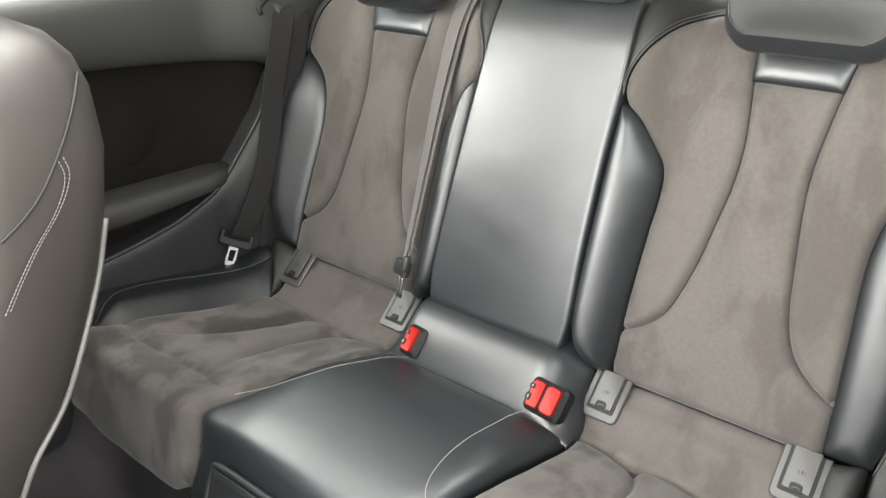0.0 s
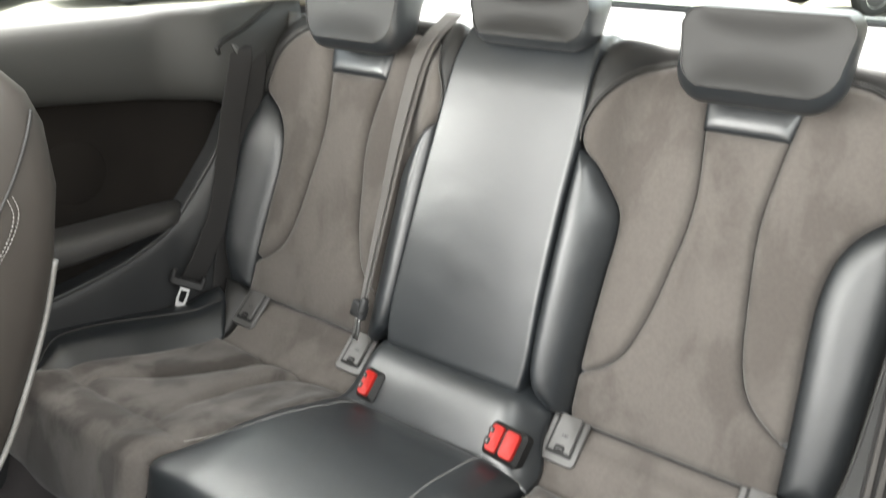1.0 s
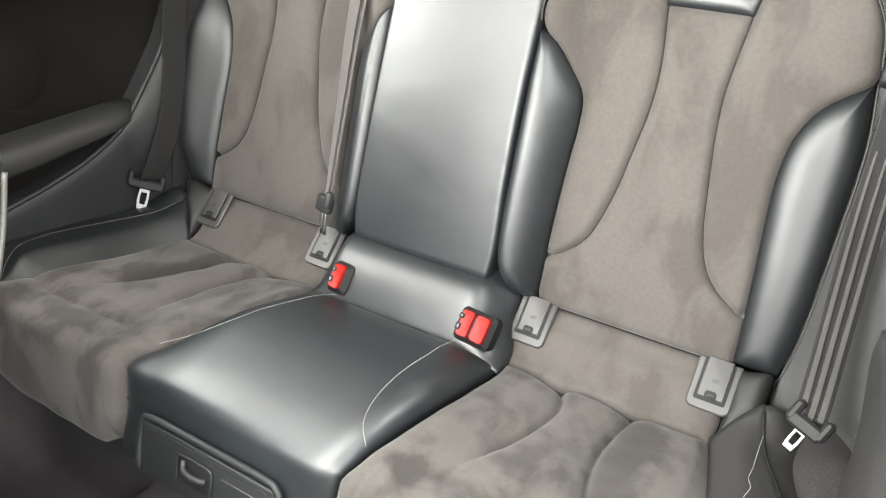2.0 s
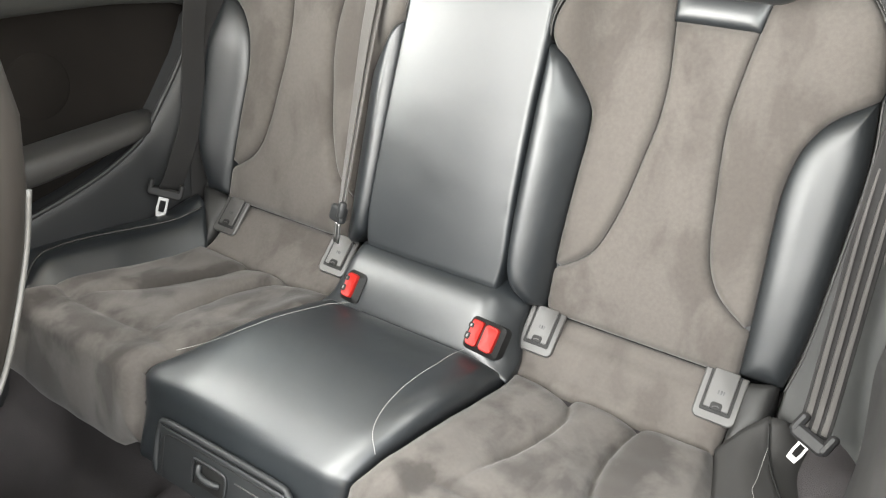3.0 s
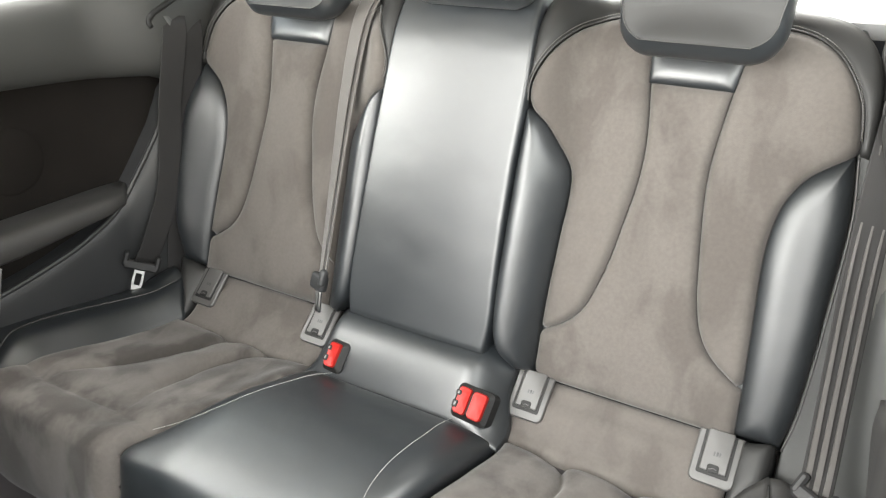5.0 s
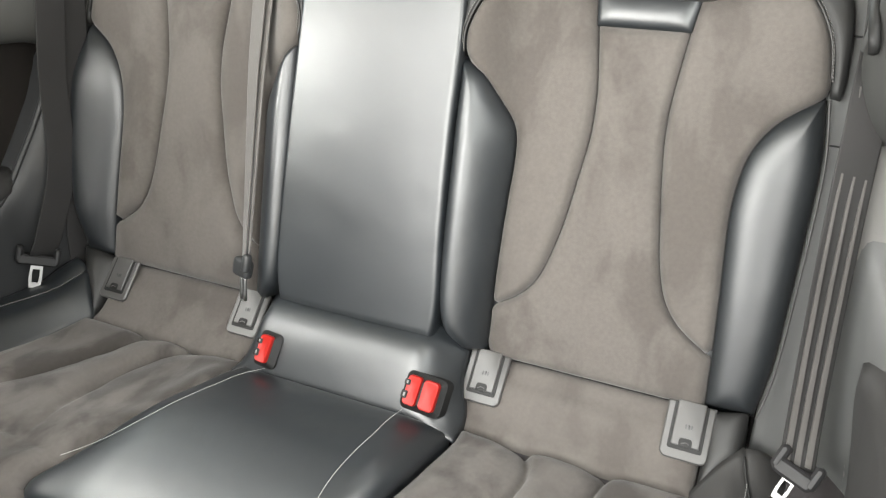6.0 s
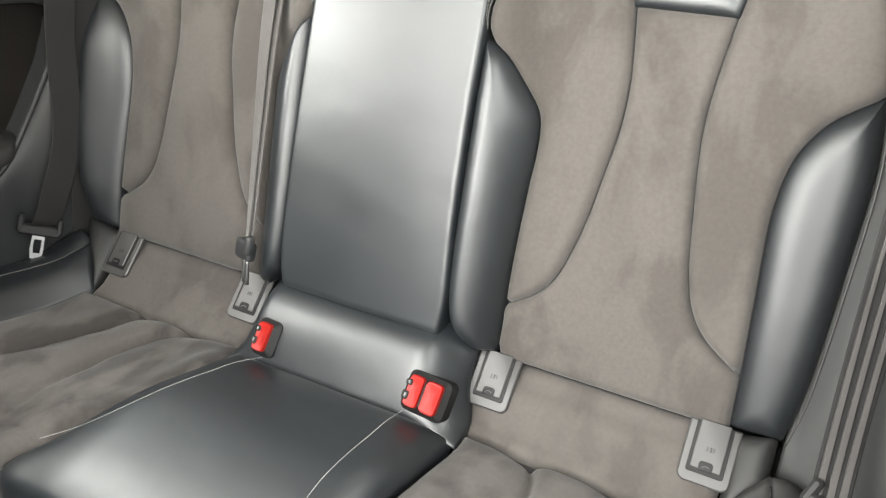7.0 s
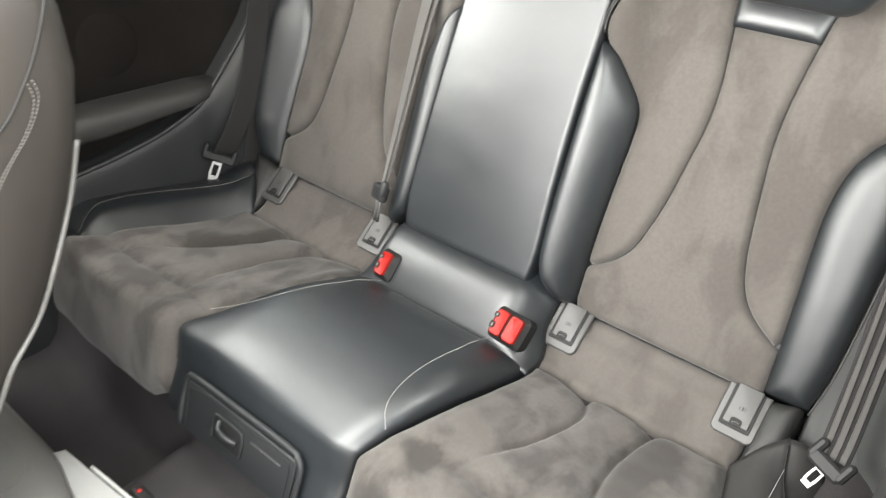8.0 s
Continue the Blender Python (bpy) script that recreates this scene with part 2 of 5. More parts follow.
def tube(name, pts, r, material, parent=None, label="", n=60, sides=6, closed=False):
    c = spline(pts, n)
    verts, faces = [], []
    for i, p in enumerate(c):
        t = Vector(c[min(i + 1, n)] - c[max(i - 1, 0)]).normalized()
        a = t.cross(Vector((0.3, 0.2, 0.93))).normalized()
        b = t.cross(a)
        for k in range(sides):
            w = 2 * math.pi * k / sides
            verts.append(Vector(p) + (a * math.cos(w) + b * math.sin(w)) * r)
    for i in range(n):
        for k in range(sides):
            k2 = (k + 1) % sides
            faces.append((i * sides + k, i * sides + k2, (i + 1) * sides + k2, (i + 1) * sides + k))
    faces += [tuple(range(sides)), tuple(n * sides + k for k in range(sides))]
    return link(name, verts, faces, material, parent, label)


def stitches(name, pts, material, parent=None, length=0.0032, gap=0.0007, r=0.0006, label=""):
    """A row of separate short thread stitches along a curve."""
    run = np.linalg.norm(np.diff(np.array(pts, float), axis=0), axis=1).sum()
    n = max(4, int(run / (length + gap)))
    c = spline(pts, n)
    verts, faces = [], []
    for i in range(n):
        p, q = Vector(c[i]), Vector(c[i + 1])
        t = (q - p)
        q = p + t * (length / (length + gap))
        t.normalize()
        a = t.cross(Vector((0.31, 0.2, 0.93))).normalized()
        b = t.cross(a)
        f = len(verts)
        for e, s in ((p, 0.6), ((p + q) / 2, 1.1), (q, 0.6)):
            for k in range(4):
                w = math.pi / 2 * k
                verts.append(e + (a * math.cos(w) + b * math.sin(w)) * r * s)
        for j in (0, 4):
            for k in range(4):
                k2 = (k + 1) % 4
                faces.append((f + j + k, f + j + k2, f + j + 4 + k2, f + j + 4 + k))
        faces += [(f, f + 1, f + 2, f + 3), (f + 8, f + 9, f + 10, f + 11)]
    return link(name, verts, faces, material, parent, label)


def block(name, size, at, material, parent=None, bevel=0.004, rot=(0, 0, 0), label="", segs=3, taper=None):
    bm = bmesh.new()
    bmesh.ops.create_cube(bm, size=1)
    for v in bm.verts:
        if taper and v.co.z > 0:
            v.co.x *= taper
            v.co.y *= taper
        v.co = Vector((v.co.x * size[0], v.co.y * size[1], v.co.z * size[2]))
    if bevel:
        bmesh.ops.bevel(bm, geom=bm.edges[:], offset=bevel, segments=segs, affect="EDGES", profile=0.5)
    bm.transform(pose(*at, *rot))
    return part(name, bm, material, parent, label)


def loft(name, rings, material, parent=None, label="", caps=True):
    n = len(rings[0])
    verts = [v for r in rings for v in r]
    faces = []
    for j in range(len(rings) - 1):
        for k in range(n):
            k2 = (k + 1) % n
            faces.append((j * n + k, j * n + k2, (j + 1) * n + k2, (j + 1) * n + k))
    if caps:
        faces += [tuple(range(n)), tuple((len(rings) - 1) * n + k for k in range(n))]
    return link(name, verts, faces, material, parent, label)


def oval(cx, cy, cz, hx, hy, n=28, power=3.0, ax=(1, 0, 0), ay=(0, 1, 0)):
    """A rounded-square ring about a centre."""
    ax, ay, c = Vector(ax), Vector(ay), Vector((cx, cy, cz))
    out = []
    for k in range(n):
        w = 2 * math.pi * k / n
        a, b = math.cos(w), math.sin(w)
        out.append(c + ax * (hx * math.copysign(abs(a) ** (2 / power), a)) + ay * (hy * math.copysign(abs(b) ** (2 / power), b)))
    return out


def smooth_step(a, b, x):
    x = min(1, max(0, (x - a) / (b - a)))
    return x * x * (3 - 2 * x)


# ---- rear seat: base surfaces ----
LEAN = math.atan(0.41)
UP = Vector((0, math.sin(LEAN), math.cos(LEAN)))
OUT = Vector((0, -math.cos(LEAN), math.sin(LEAN)))
FOOT = Vector((0, 0.03, 0.33))
SEAT_X = 0.348


def back(x, s):
    """Point and normal of the backrest's base plane, s metres up the slope; it bends away at the top."""
    bend = max(0.0, s - 0.48)
    ridge = 0.045 * smooth_step(0.205, 0.14, abs(x))
    return Vector((x, 0, 0)) + FOOT + UP * s + OUT * (ridge - 2.6 * bend * bend - 0.10 * max(0.0, 0.2 - s) ** 2), OUT


def mir(sign, pts):
    return [(sign * p[0], *p[1:]) for p in pts]


def wide(sign, a):
    """The driver's side sits a little further out."""
    return a + (0.021 * smooth_step(0.25, 0.42, a) if sign < 0 else 0.0)


def mirb(sign, pts):
    return [(sign * wide(sign, p[0]), *p[1:]) for p in pts]


def on_back(sign, pts, d):
    return [tuple(back(sign * wide(sign, a), b)[0] + OUT * d) for a, b in pts]


INNER_SEAM = [(0.130, 0.413), (0.154, 0.397), (0.175, 0.368), (0.194, 0.338), (0.200, 0.316), (0.201, 0.275), (0.199, 0.235), (0.197, 0.130), (0.198, 0.012)]
OUTER_SEAM = [(0.562, 0.410), (0.520, 0.378), (0.498, 0.344), (0.489, 0.310), (0.486, 0.270), (0.488, 0.225), (0.493, 0.160), (0.498, 0.084), (0.502, 0.012)]
SEAM_A = [(0.288, 0.476), (0.298, 0.403), (0.300, 0.360), (0.298, 0.322), (0.291, 0.275), (0.283, 0.222), (0.273, 0.178), (0.257, 0.131), (0.233, 0.102), (0.204, 0.083)]
SEAM_B = [(0.402, 0.476), (0.396, 0.420), (0.393, 0.380), (0.393, 0.345), (0.397, 0.300), (0.408, 0.220), (0.414, 0.184), (0.427, 0.140), (0.450, 0.107), (0.490, 0.078)]
ARCH = [(0.130, 0.416), (0.127, 0.440), (0.131, 0.462), (0.142, 0.486), (0.163, 0.520), (0.186, 0.545), (0.225, 0.562), (0.300, 0.567), (0.348, 0.567), (0.400, 0.566), (0.470, 0.560), (0.512, 0.540), (0.540, 0.508), (0.558, 0.470), (0.568, 0.412)]


def cut(pts, lo, hi):
    c = spline(pts, 200)
    return [tuple(p) for p in c if lo <= p[1] <= hi]


def backrest(sign):
    kids = []
    # the foam body behind the panels
    rings = []
    for s in np.linspace(0.0, 0.575, 14):
        r = 0.03 + 0.012 * smooth_step(0.0, 0.05, s)
        c = back(sign * 0.351, s)[0] - OUT * 0.055
        hx = 0.214 + 0.006 * math.sin(math.pi * s / 0.6) - 0.05 * smooth_step(0.5, 0.62, s) ** 2
        rings.append(oval(*c, hx, r, 32, 5, ay=OUT))
    t = loft("backrest", rings, LEATHER, label="suede backrest with black leather bolsters")
    # suede panels
    arc = spline(ARCH, 200)
    k = np.argmin(np.abs(arc[:, 0] - 0.288))
    left_edge = [tuple(p) for p in arc[:k + 1][::-1][::6]] + [tuple(p) for p in spline(INNER_SEAM, 40) if p[1] > 0.082][1:]
    seam_a = [tuple(arc[k]), (0.286, 0.52)] + SEAM_A
    kids.append(pad("suede_panel", mirb(sign, left_edge), mirb(sign, seam_a), back, SUEDE, puff=0.007 if sign > 0 else 0.014, roll=0.018 if sign > 0 else 0.036, tuck=0.010, nv=60, nu=20, wrinkle=0.002))
    k2 = np.argmin(np.abs(arc[:, 0] - 0.404) + (arc[:, 1] < 0.5))
    right_edge = [tuple(p) for p in arc[k2:][::6]] + [tuple(p) for p in spline(OUTER_SEAM, 40) if p[1] > 0.084]
    seam_b = [tuple(arc[k2]), (0.406, 0.52)] + SEAM_B
    kids.append(pad("suede_panel", mirb(sign, seam_b), mirb(sign, right_edge), back, SUEDE, puff=0.007 if sign > 0 else 0.014, roll=0.018 if sign > 0 else 0.036, tuck=0.010, nv=60, nu=20, wrinkle=0.002))
    low_a = SEAM_A + [p for p in cut(INNER_SEAM, 0.0, 0.074)][::6] + [(0.204, 0.004)]
    low_b = SEAM_B + [p for p in cut(OUTER_SEAM, 0.0, 0.074)][::6] + [(0.502, 0.004)]
    kids.append(pad("suede_centre", mirb(sign, low_a), mirb(sign, low_b), back, SUEDE, puff=0.005 if sign > 0 else 0.010, roll=0.016 if sign > 0 else 0.030, tuck=0.010, nv=70, nu=24, wrinkle=0.002))
    # leather strip below the headrest
    kids.append(pad("head_insert", mirb(sign, [(0.279, 0.528), (0.287, 0.472)]), mirb(sign, [(0.414, 0.528), (0.403, 0.472)]), back, LEATHER, puff=0.007, roll=0.022, tuck=0.003, nv=16))
    # bolsters
    kids.append(pad("bolster", mirb(sign, [(0.126, 0.412), (0.126, 0.30), (0.130, 0.12), (0.142, 0.05), (0.175, 0.012)]), mirb(sign, INNER_SEAM), back, LEATHER, lift=lambda a, b: 0.011 * smooth_step(0.115, 0.185, abs(a)) * smooth_step(0.40, 0.30, b), puff=0.012, roll=0.030, tuck=0.012, nv=60, nu=26, depth=0.08))
    edge = [(0.564, 0.410), (0.574, 0.33), (0.574, 0.21), (0.570, 0.078), (0.560, 0.012)] if sign > 0 else [(0.586, 0.410), (0.606, 0.35), (0.610, 0.29), (0.607, 0.19), (0.598, 0.098), (0.582, 0.012)]
    kids.append(pad("bolster", mirb(sign, OUTER_SEAM), mir(sign, edge), back, BOLSTER_LEATHER, lift=lambda a, b: -0.005 * smooth_step(0.50, 0.578, a) * smooth_step(0.38, 0.22, b) + 0.022 * smooth_step(0.50, 0.61, -a) * smooth_step(0.0, 0.10, b) * smooth_step(0.42, 0.30, b), puff=0.016 if sign > 0 else 0.012, roll=0.036 if sign > 0 else 0.042, tuck=0.006, nv=60, nu=30, depth=0.06))
    if sign > 0:
        kids.append(tube("piping", on_back(sign, [(a + 0.0035, b) for a, b in edge], 0.003), 0.0016, LEATHER_SOFT, n=60, sides=8))
    # shoulder: smooth leather above the stitched arch
    kids.append(pad("shoulder", mirb(sign, [tuple(p) for p in arc[::5]]), mirb(sign, [(0.130, 0.418), (0.125, 0.44), (0.123, 0.50), (0.125, 0.55), (0.145, 0.584), (0.25, 0.593), (0.348, 0.595), (0.45, 0.592), (0.53, 0.573), (0.570, 0.52), (0.58, 0.44), (0.578, 0.41)]), back, FACE, puff=0.004, roll=0.014, tuck=0.002, nv=80, nu=8, depth=0.05))
    kids.append(stitches("stitching", on_back(sign, [(a * 1.0, b + 0.004) for a, b in arc[4:-4:6]], 0.008), THREAD_GREY, r=0.0007))
    kids.append(tube("piping", on_back(sign, [tuple(p) for p in arc[2:-2:6]], 0.002), 0.0014, LEATHER_SOFT, n=90, sides=8))
    under(t, kids)
    under(REAR_SEAT, [t])


REAR_SEAT = thing("rear_seat", (0, 0.0, 0.2), "rear bench seat in dark grey suede and black leather", "car seat")
for sg in (-1, 1):
    backrest(sg)


def centre_back():
    rings = [oval(*(back(0, s)[0] - OUT * 0.085), 0.118, 0.06, 28, 5, ay=OUT) for s in np.linspace(0.03, 0.6, 10)]
    t = loft("centre_backrest", rings, LEATHER, label="smooth black leather middle backrest")
    kids = []
    bulge = lambda a, b: 0.003 * math.cos(a / 0.14 * 1.5)
    kids.append(pad("leather_panel", [(-0.114, 0.592), (-0.122, 0.46), (-0.129, 0.31), (-0.133, 0.18), (-0.134, 0.08), (-0.124, 0.022)], [(0.119, 0.592), (0.128, 0.46), (0.128, 0.31), (0.131, 0.18), (0.136, 0.08), (0.132, 0.022)], back, LEATHER, puff=0.011, roll=0.006, tuck=0.012, lift=bulge, nv=60, nu=44, depth=0.08))
    under(t, kids)
    under(REAR_SEAT, [t])


centre_back()


def headrest(x, y, top, across, high, chin, name_label, top_r=0.022):
    """A rounded block: a slightly hollowed face behind a sewn edge, and a shell that drops to a chin below it."""
    t = thing("headrest", (x, y + 0.06, top - high - chin), name_label, "headrest", "rear headrests")
    kids = []
    mid, hw, hh = top - high / 2, across / 2, high / 2

    def face_y(px, pz):
        u, v = px / hw, pz / hh
        return y + 0.20 * pz + 0.017 * max(0.0, 1 - u * u) ** 0.8 * max(0.0, 1 - v * v) + 0.008 * u * u

    def ring(d, grow=0.0, drop=0.0, scale=1.0):
        pts = []
        for cx, cz, r, a0 in ((1, 1, top_r, 0), (-1, 1, top_r, 90), (-1, -1, 0.36 * high, 180), (1, -1, 0.36 * high, 270)):
            w = hw * (1.0 if cz > 0 else 0.935) + grow * (0.5 if cz > 0 else 1.0)
            h = hh + (grow * 0.25 if cz > 0 else drop)
            r = r + max(0.0, grow) * 0.8
            for k in range(14):
                a = radians(a0 + 90 * k / 13)
                px, pz = (cx * (w - r) + r * math.cos(a)) * scale, (cz * (h - r) + r * math.sin(a)) * scale
                pts.append(Vector((x + px, face_y(px, pz) + d, mid + pz)))
        return pts

    prof = [(-0.001, 0.0, 0.0), (0.002, 0.002, 0.003), (0.008, 0.005, 0.4 * chin), (0.018, 0.008, 0.8 * chin), (0.032, 0.009, chin), (0.052, 0.009, chin), (0.072, 0.005, 0.7 * chin), (0.086, -0.006, 0.0), (0.093, -0.03, -0.02)]
    kids.append(loft("shell", [ring(*p) for p in prof] + [ring(0.095, -0.03, -0.02, 0.5), ring(0.096, -0.03, -0.02, 0.02)], LEATHER, caps=False))
    kids.append(loft("face", [ring(-0.002 + 0.0015 * k ** 8, scale=max(1e-3, k)) for k in (0.0, 0.12, 0.24, 0.36, 0.48, 0.6, 0.7, 0.8, 0.88, 0.94, 0.98, 1.0)], FACE, caps=False))
    edge = [tuple(p) for p in ring(-0.0016, 0.0008, 0.0008)]
    kids.append(tube("piping", edge + edge[:1], 0.0009, LEATHER_SOFT, n=160))
    for sx in (-0.055, 0.055):
        kids.append(tube("post", [(x + sx, y + 0.050, mid), (x + sx, y + 0.088, top - high - chin - 0.03)], 0.005, METAL, n=4, sides=12))
    under(t, kids)


headrest(0.355, 0.146, 0.937, 0.204, 0.094, 0.028, "black leather rear headrest with a grey leather face")
headrest(-0.328, 0.148, 0.944, 0.206, 0.100, 0.026, "black leather rear headrest with a grey leather face")
headrest(0.014, 0.163, 0.946, 0.198, 0.070, 0.020, "low black leather middle headrest with a grey face", 0.029)


# ---- rear cushion ----
def seat_z(x, y):
    """Height of the cushion's base surface."""
    ax = abs(x)
    wing = smooth_step(0.505, 0.56, ax)
    z = 0.270 + 0.063 * (1 - 0.14 * wing) * smooth_step(-0.050, 0.062, y)
    z += 0.055 * smooth_step(-0.05, -0.40, y)
    hump = smooth_step(0.245, 0.13, ax)
    z += 0.03 * hump * smooth_step(-0.04, -0.16, y) * smooth_step(-0.5, -0.2, y)
    z += 0.02 * wing
    if y < -0.385:
        z -= 0.30 * (-0.385 - y) ** 1.0 * smooth_step(-0.385, -0.42, y) + (2.2 + 1.0 * smooth_step(-0.25, -0.31, x)) * max(0, -0.40 - y)
    return z


def seat(x, y):
    e = 0.004
    z = seat_z(x, y)
    nrm = Vector((-(seat_z(x + e, y) - seat_z(x - e, y)) / (2 * e), -(seat_z(x, y + e) - seat_z(x, y - e)) / (2 * e), 1)).normalized()
    return Vector((x, y, z)), nrm


FRONT = -0.447


LEFT_JOINT = [(-0.152, -0.090), (-0.158, -0.189), (-0.181, -0.263), (-0.212, -0.325), (-0.236, -0.358), (-0.250, -0.385), (-0.240, -0.42), (-0.226, FRONT)]
RIGHT_JOINT = [(0.194, -0.090), (0.188, -0.151), (0.180, -0.215), (0.170, -0.285), (0.158, -0.340), (0.148, -0.385), (0.142, -0.42), (0.14, FRONT)]


def wing(sign, kids):
    """Leather side of the cushion: it rises from the suede's edge to a piped crest and runs on to the side panel."""
    inner = spline([(0.505, -0.050), (0.518, -0.11), (0.530, -0.18), (0.541, -0.26), (0.552, -0.33), (0.560, -0.375)], 40)
    crest = spline([(0.556, 0.004), (0.575, -0.06), (0.604, -0.13), (0.622, -0.20), (0.625, -0.27), (0.610, -0.335), (0.584, -0.372)], 40)
    outer = spline([(0.600, 0.020), (0.640, -0.05), (0.665, -0.13), (0.680, -0.20), (0.690, -0.27), (0.690, -0.34), (0.66, -0.40)], 40)
    up = lambda p, d: Vector((sign * p[0], p[1], seat_z(0.46, p[1]) + d))
    rows, line = [], []
    for k in range(41):
        f = smooth_step(1.0, 0.80, k / 40) * smooth_step(-0.05, 0.12, k / 40)
        rise = 1.0 if sign < 0 else 0.25 + 0.6 * smooth_step(0.2, 0.7, k / 40)
        a, c, o = up(inner[k], 0.004), up(crest[k], 0.018 + 0.028 * f * rise), up(outer[k], (0.012 if sign < 0 else -0.020) + 0.020 * f * rise)
        m = (a + c) / 2 + Vector((0, 0, 0.006 + 0.008 * f))
        rows.append([a - Vector((0, 0, 0.03))] + [Vector(p) for p in spline([tuple(a), tuple(m), tuple(c)], 10)] + [c + (o - c) * 0.04 - Vector((0, 0, 0.002))] + [Vector(p) for p in spline([tuple(c + (o - c) * 0.1), tuple((c + o) / 2 + Vector((0, 0, 0.006))), tuple(o)], 6)] + [o - Vector((0, 0, 0.05))])
        line.append(tuple(c + Vector((0, 0, 0.0005))))
    n = len(rows[0])
    verts = [v for r in rows for v in r]
    faces = [(k * n + i, k * n + i + 1, (k + 1) * n + i + 1, (k + 1) * n + i) for k in range(40) for i in range(n - 1)]
    faces += [tuple(range(n)), tuple(40 * n + i for i in range(n))]
    # Black leather on the driver's side, paler grey leather on the other.
    kids.append(link("wing", verts, faces, LEATHER if sign < 0 else LEATHER_SOFT, label="black leather wing, grey on the passenger side, beside the side panel"))
    if sign < 0:
        kids.append(tube("piping", line[1:], 0.0017, LEATHER_SOFT, n=70))
    else:
        sewn = [min(r[1:12], key=lambda p: abs(p.x - (0.566 + 0.02 * smooth_step(-0.12, -0.3, p.y)))) for r in rows[4:36:2]]
        kids.append(stitches("stitching", [tuple(p + Vector((0, 0, 0.0012))) for p in sewn], THREAD, r=0.0005))
        kids.append(tube("piping", line[1:], 0.0015, PLASTIC_BLACK, n=70))


def cushion(sign):
    kids = []
    core = [oval(sign * 0.36, y, 0.20 + h * 0.5, 0.205, 0.05 + h * 0.4, 28, 6, ay=(0, 0, 1)) for y, h in ((-0.41, 0.03), (-0.3, 0.05), (-0.1, 0.0), (0.03, 0.03))]
    t = loft("cushion", core, CARPET, label="suede cushion with a black leather wing")
    joint = LEFT_JOINT if sign < 0 else RIGHT_JOINT
    end = FRONT if sign > 0 else -0.442
    inn = [(sign * joint[0][0] + 0.003, -0.062)] + [(sign * a + 0.003, max(b, end)) for a, b in joint]
    sx = [(0.292, -0.060), (0.309, -0.107), (0.305, -0.156), (0.288, -0.223), (0.258, -0.32)] if sign > 0 else [(0.268, -0.060), (0.310, -0.110), (0.330, -0.175), (0.326, -0.250), (0.310, -0.325)]
    sy = [(0.408, -0.060), (0.392, -0.13), (0.392, -0.20), (0.41, -0.27), (0.45, -0.32)] if sign > 0 else [(0.372, -0.060), (0.396, -0.125), (0.426, -0.200), (0.463, -0.282), (0.488, -0.332)]
    out = [(0.508, -0.060), (0.518, -0.11), (0.530, -0.18), (0.541, -0.26), (0.552, -0.33), (0.560, -0.375)]
    # one suede cover from the rear seam over the thigh roll, drawn in along sewn channels that run out to the front
    channels = [spline(mir(sign, c), 60) for c in (sx, sy)]
    roll_seam = spline(mir(sign, [(0.552, -0.338), (0.50, -0.345), (0.447, -0.346), (0.38, -0.345), (0.307, -0.344), (0.235, -0.345)]), 60)
    corner = Vector((sign * (0.275 if sign < 0 else 0.21), -0.385))

    def drawn_in(x, y):
        p = np.array((x, y))
        k = 0.0
        for c in channels:
            d = np.linalg.norm(c - p, axis=1)
            j = int(np.argmin(d))
            fade = 1 - 0.8 * smooth_step(0.55, 1.0, j / 60)
            # the pad on the outer side of a channel stands proud of the one inside it
            inside = smooth_step(-0.004, 0.004, (abs(c[j][0]) - abs(x)))
            k -= fade * (0.011 * math.exp(-(d[j] / 0.0055) ** 2) + (0.006 + 0.007 * inside) * math.exp(-(d[j] / (0.016 + 0.016 * inside)) ** 2))
        d = np.linalg.norm(roll_seam - p, axis=1)
        j = int(np.argmin(d))
        k -= (1.0 - 0.4 * smooth_step(0.3, 0.9, j / 60)) * (0.004 * math.exp(-(d[j] / 0.006) ** 2) + 0.006 * math.exp(-(d[j] / 0.02) ** 2))
        # soft folds towards the inner front corner
        q = Vector((x, y)) - corner
        k += 0.0024 * math.sin(q.x * 60 * sign + q.y * 95 + 1.2) * math.exp(-(q.length / 0.07) ** 2)
        k += 0.0022 * noise.noise(Vector((x * 9, y * 13, 5.0 + sign))) + 0.0016 * noise.noise(Vector((x * 26, y * 34, 1.0 + sign)))
        return k

    kids.append(pad("suede_cover", mir(sign, inn), mir(sign, out + [(0.585, -0.40), (0.60, -0.425), (0.60, end)]), seat, SUEDE_WIPED_DIM, puff=0.020, roll=0.034, tuck=0.008, lift=drawn_in, nv=150, nu=110, depth=0.05))
    # flap that rises to the backrest
    kids.append(pad("rear_flap", mir(sign, [(0.186, -0.058), (0.180, 0.05)]), mir(sign, [(0.508, -0.058), (0.508, 0.05)]), seat, SUEDE, puff=0.006, roll=0.02, tuck=0.007, lift=lambda a, b: -0.008 * smooth_step(0.004, 0.026, b), nv=28, nu=30))
    # leather wing beside the sill
    kids.append(pad("wing_corner", mir(sign, [(0.510, 0.045), (0.511, -0.056)]), mir(sign, [(0.60, 0.045), (0.566, 0.006)] if sign < 0 else [(0.556, 0.045), (0.553, -0.004)]), seat, FACE, puff=0.012, roll=0.02, tuck=0.004, nv=14, nu=12, depth=0.05))
    wing(sign, kids)
    under(t, kids)
    under(REAR_SEAT, [t])


for sg in (-1, 1):
    cushion(sg)


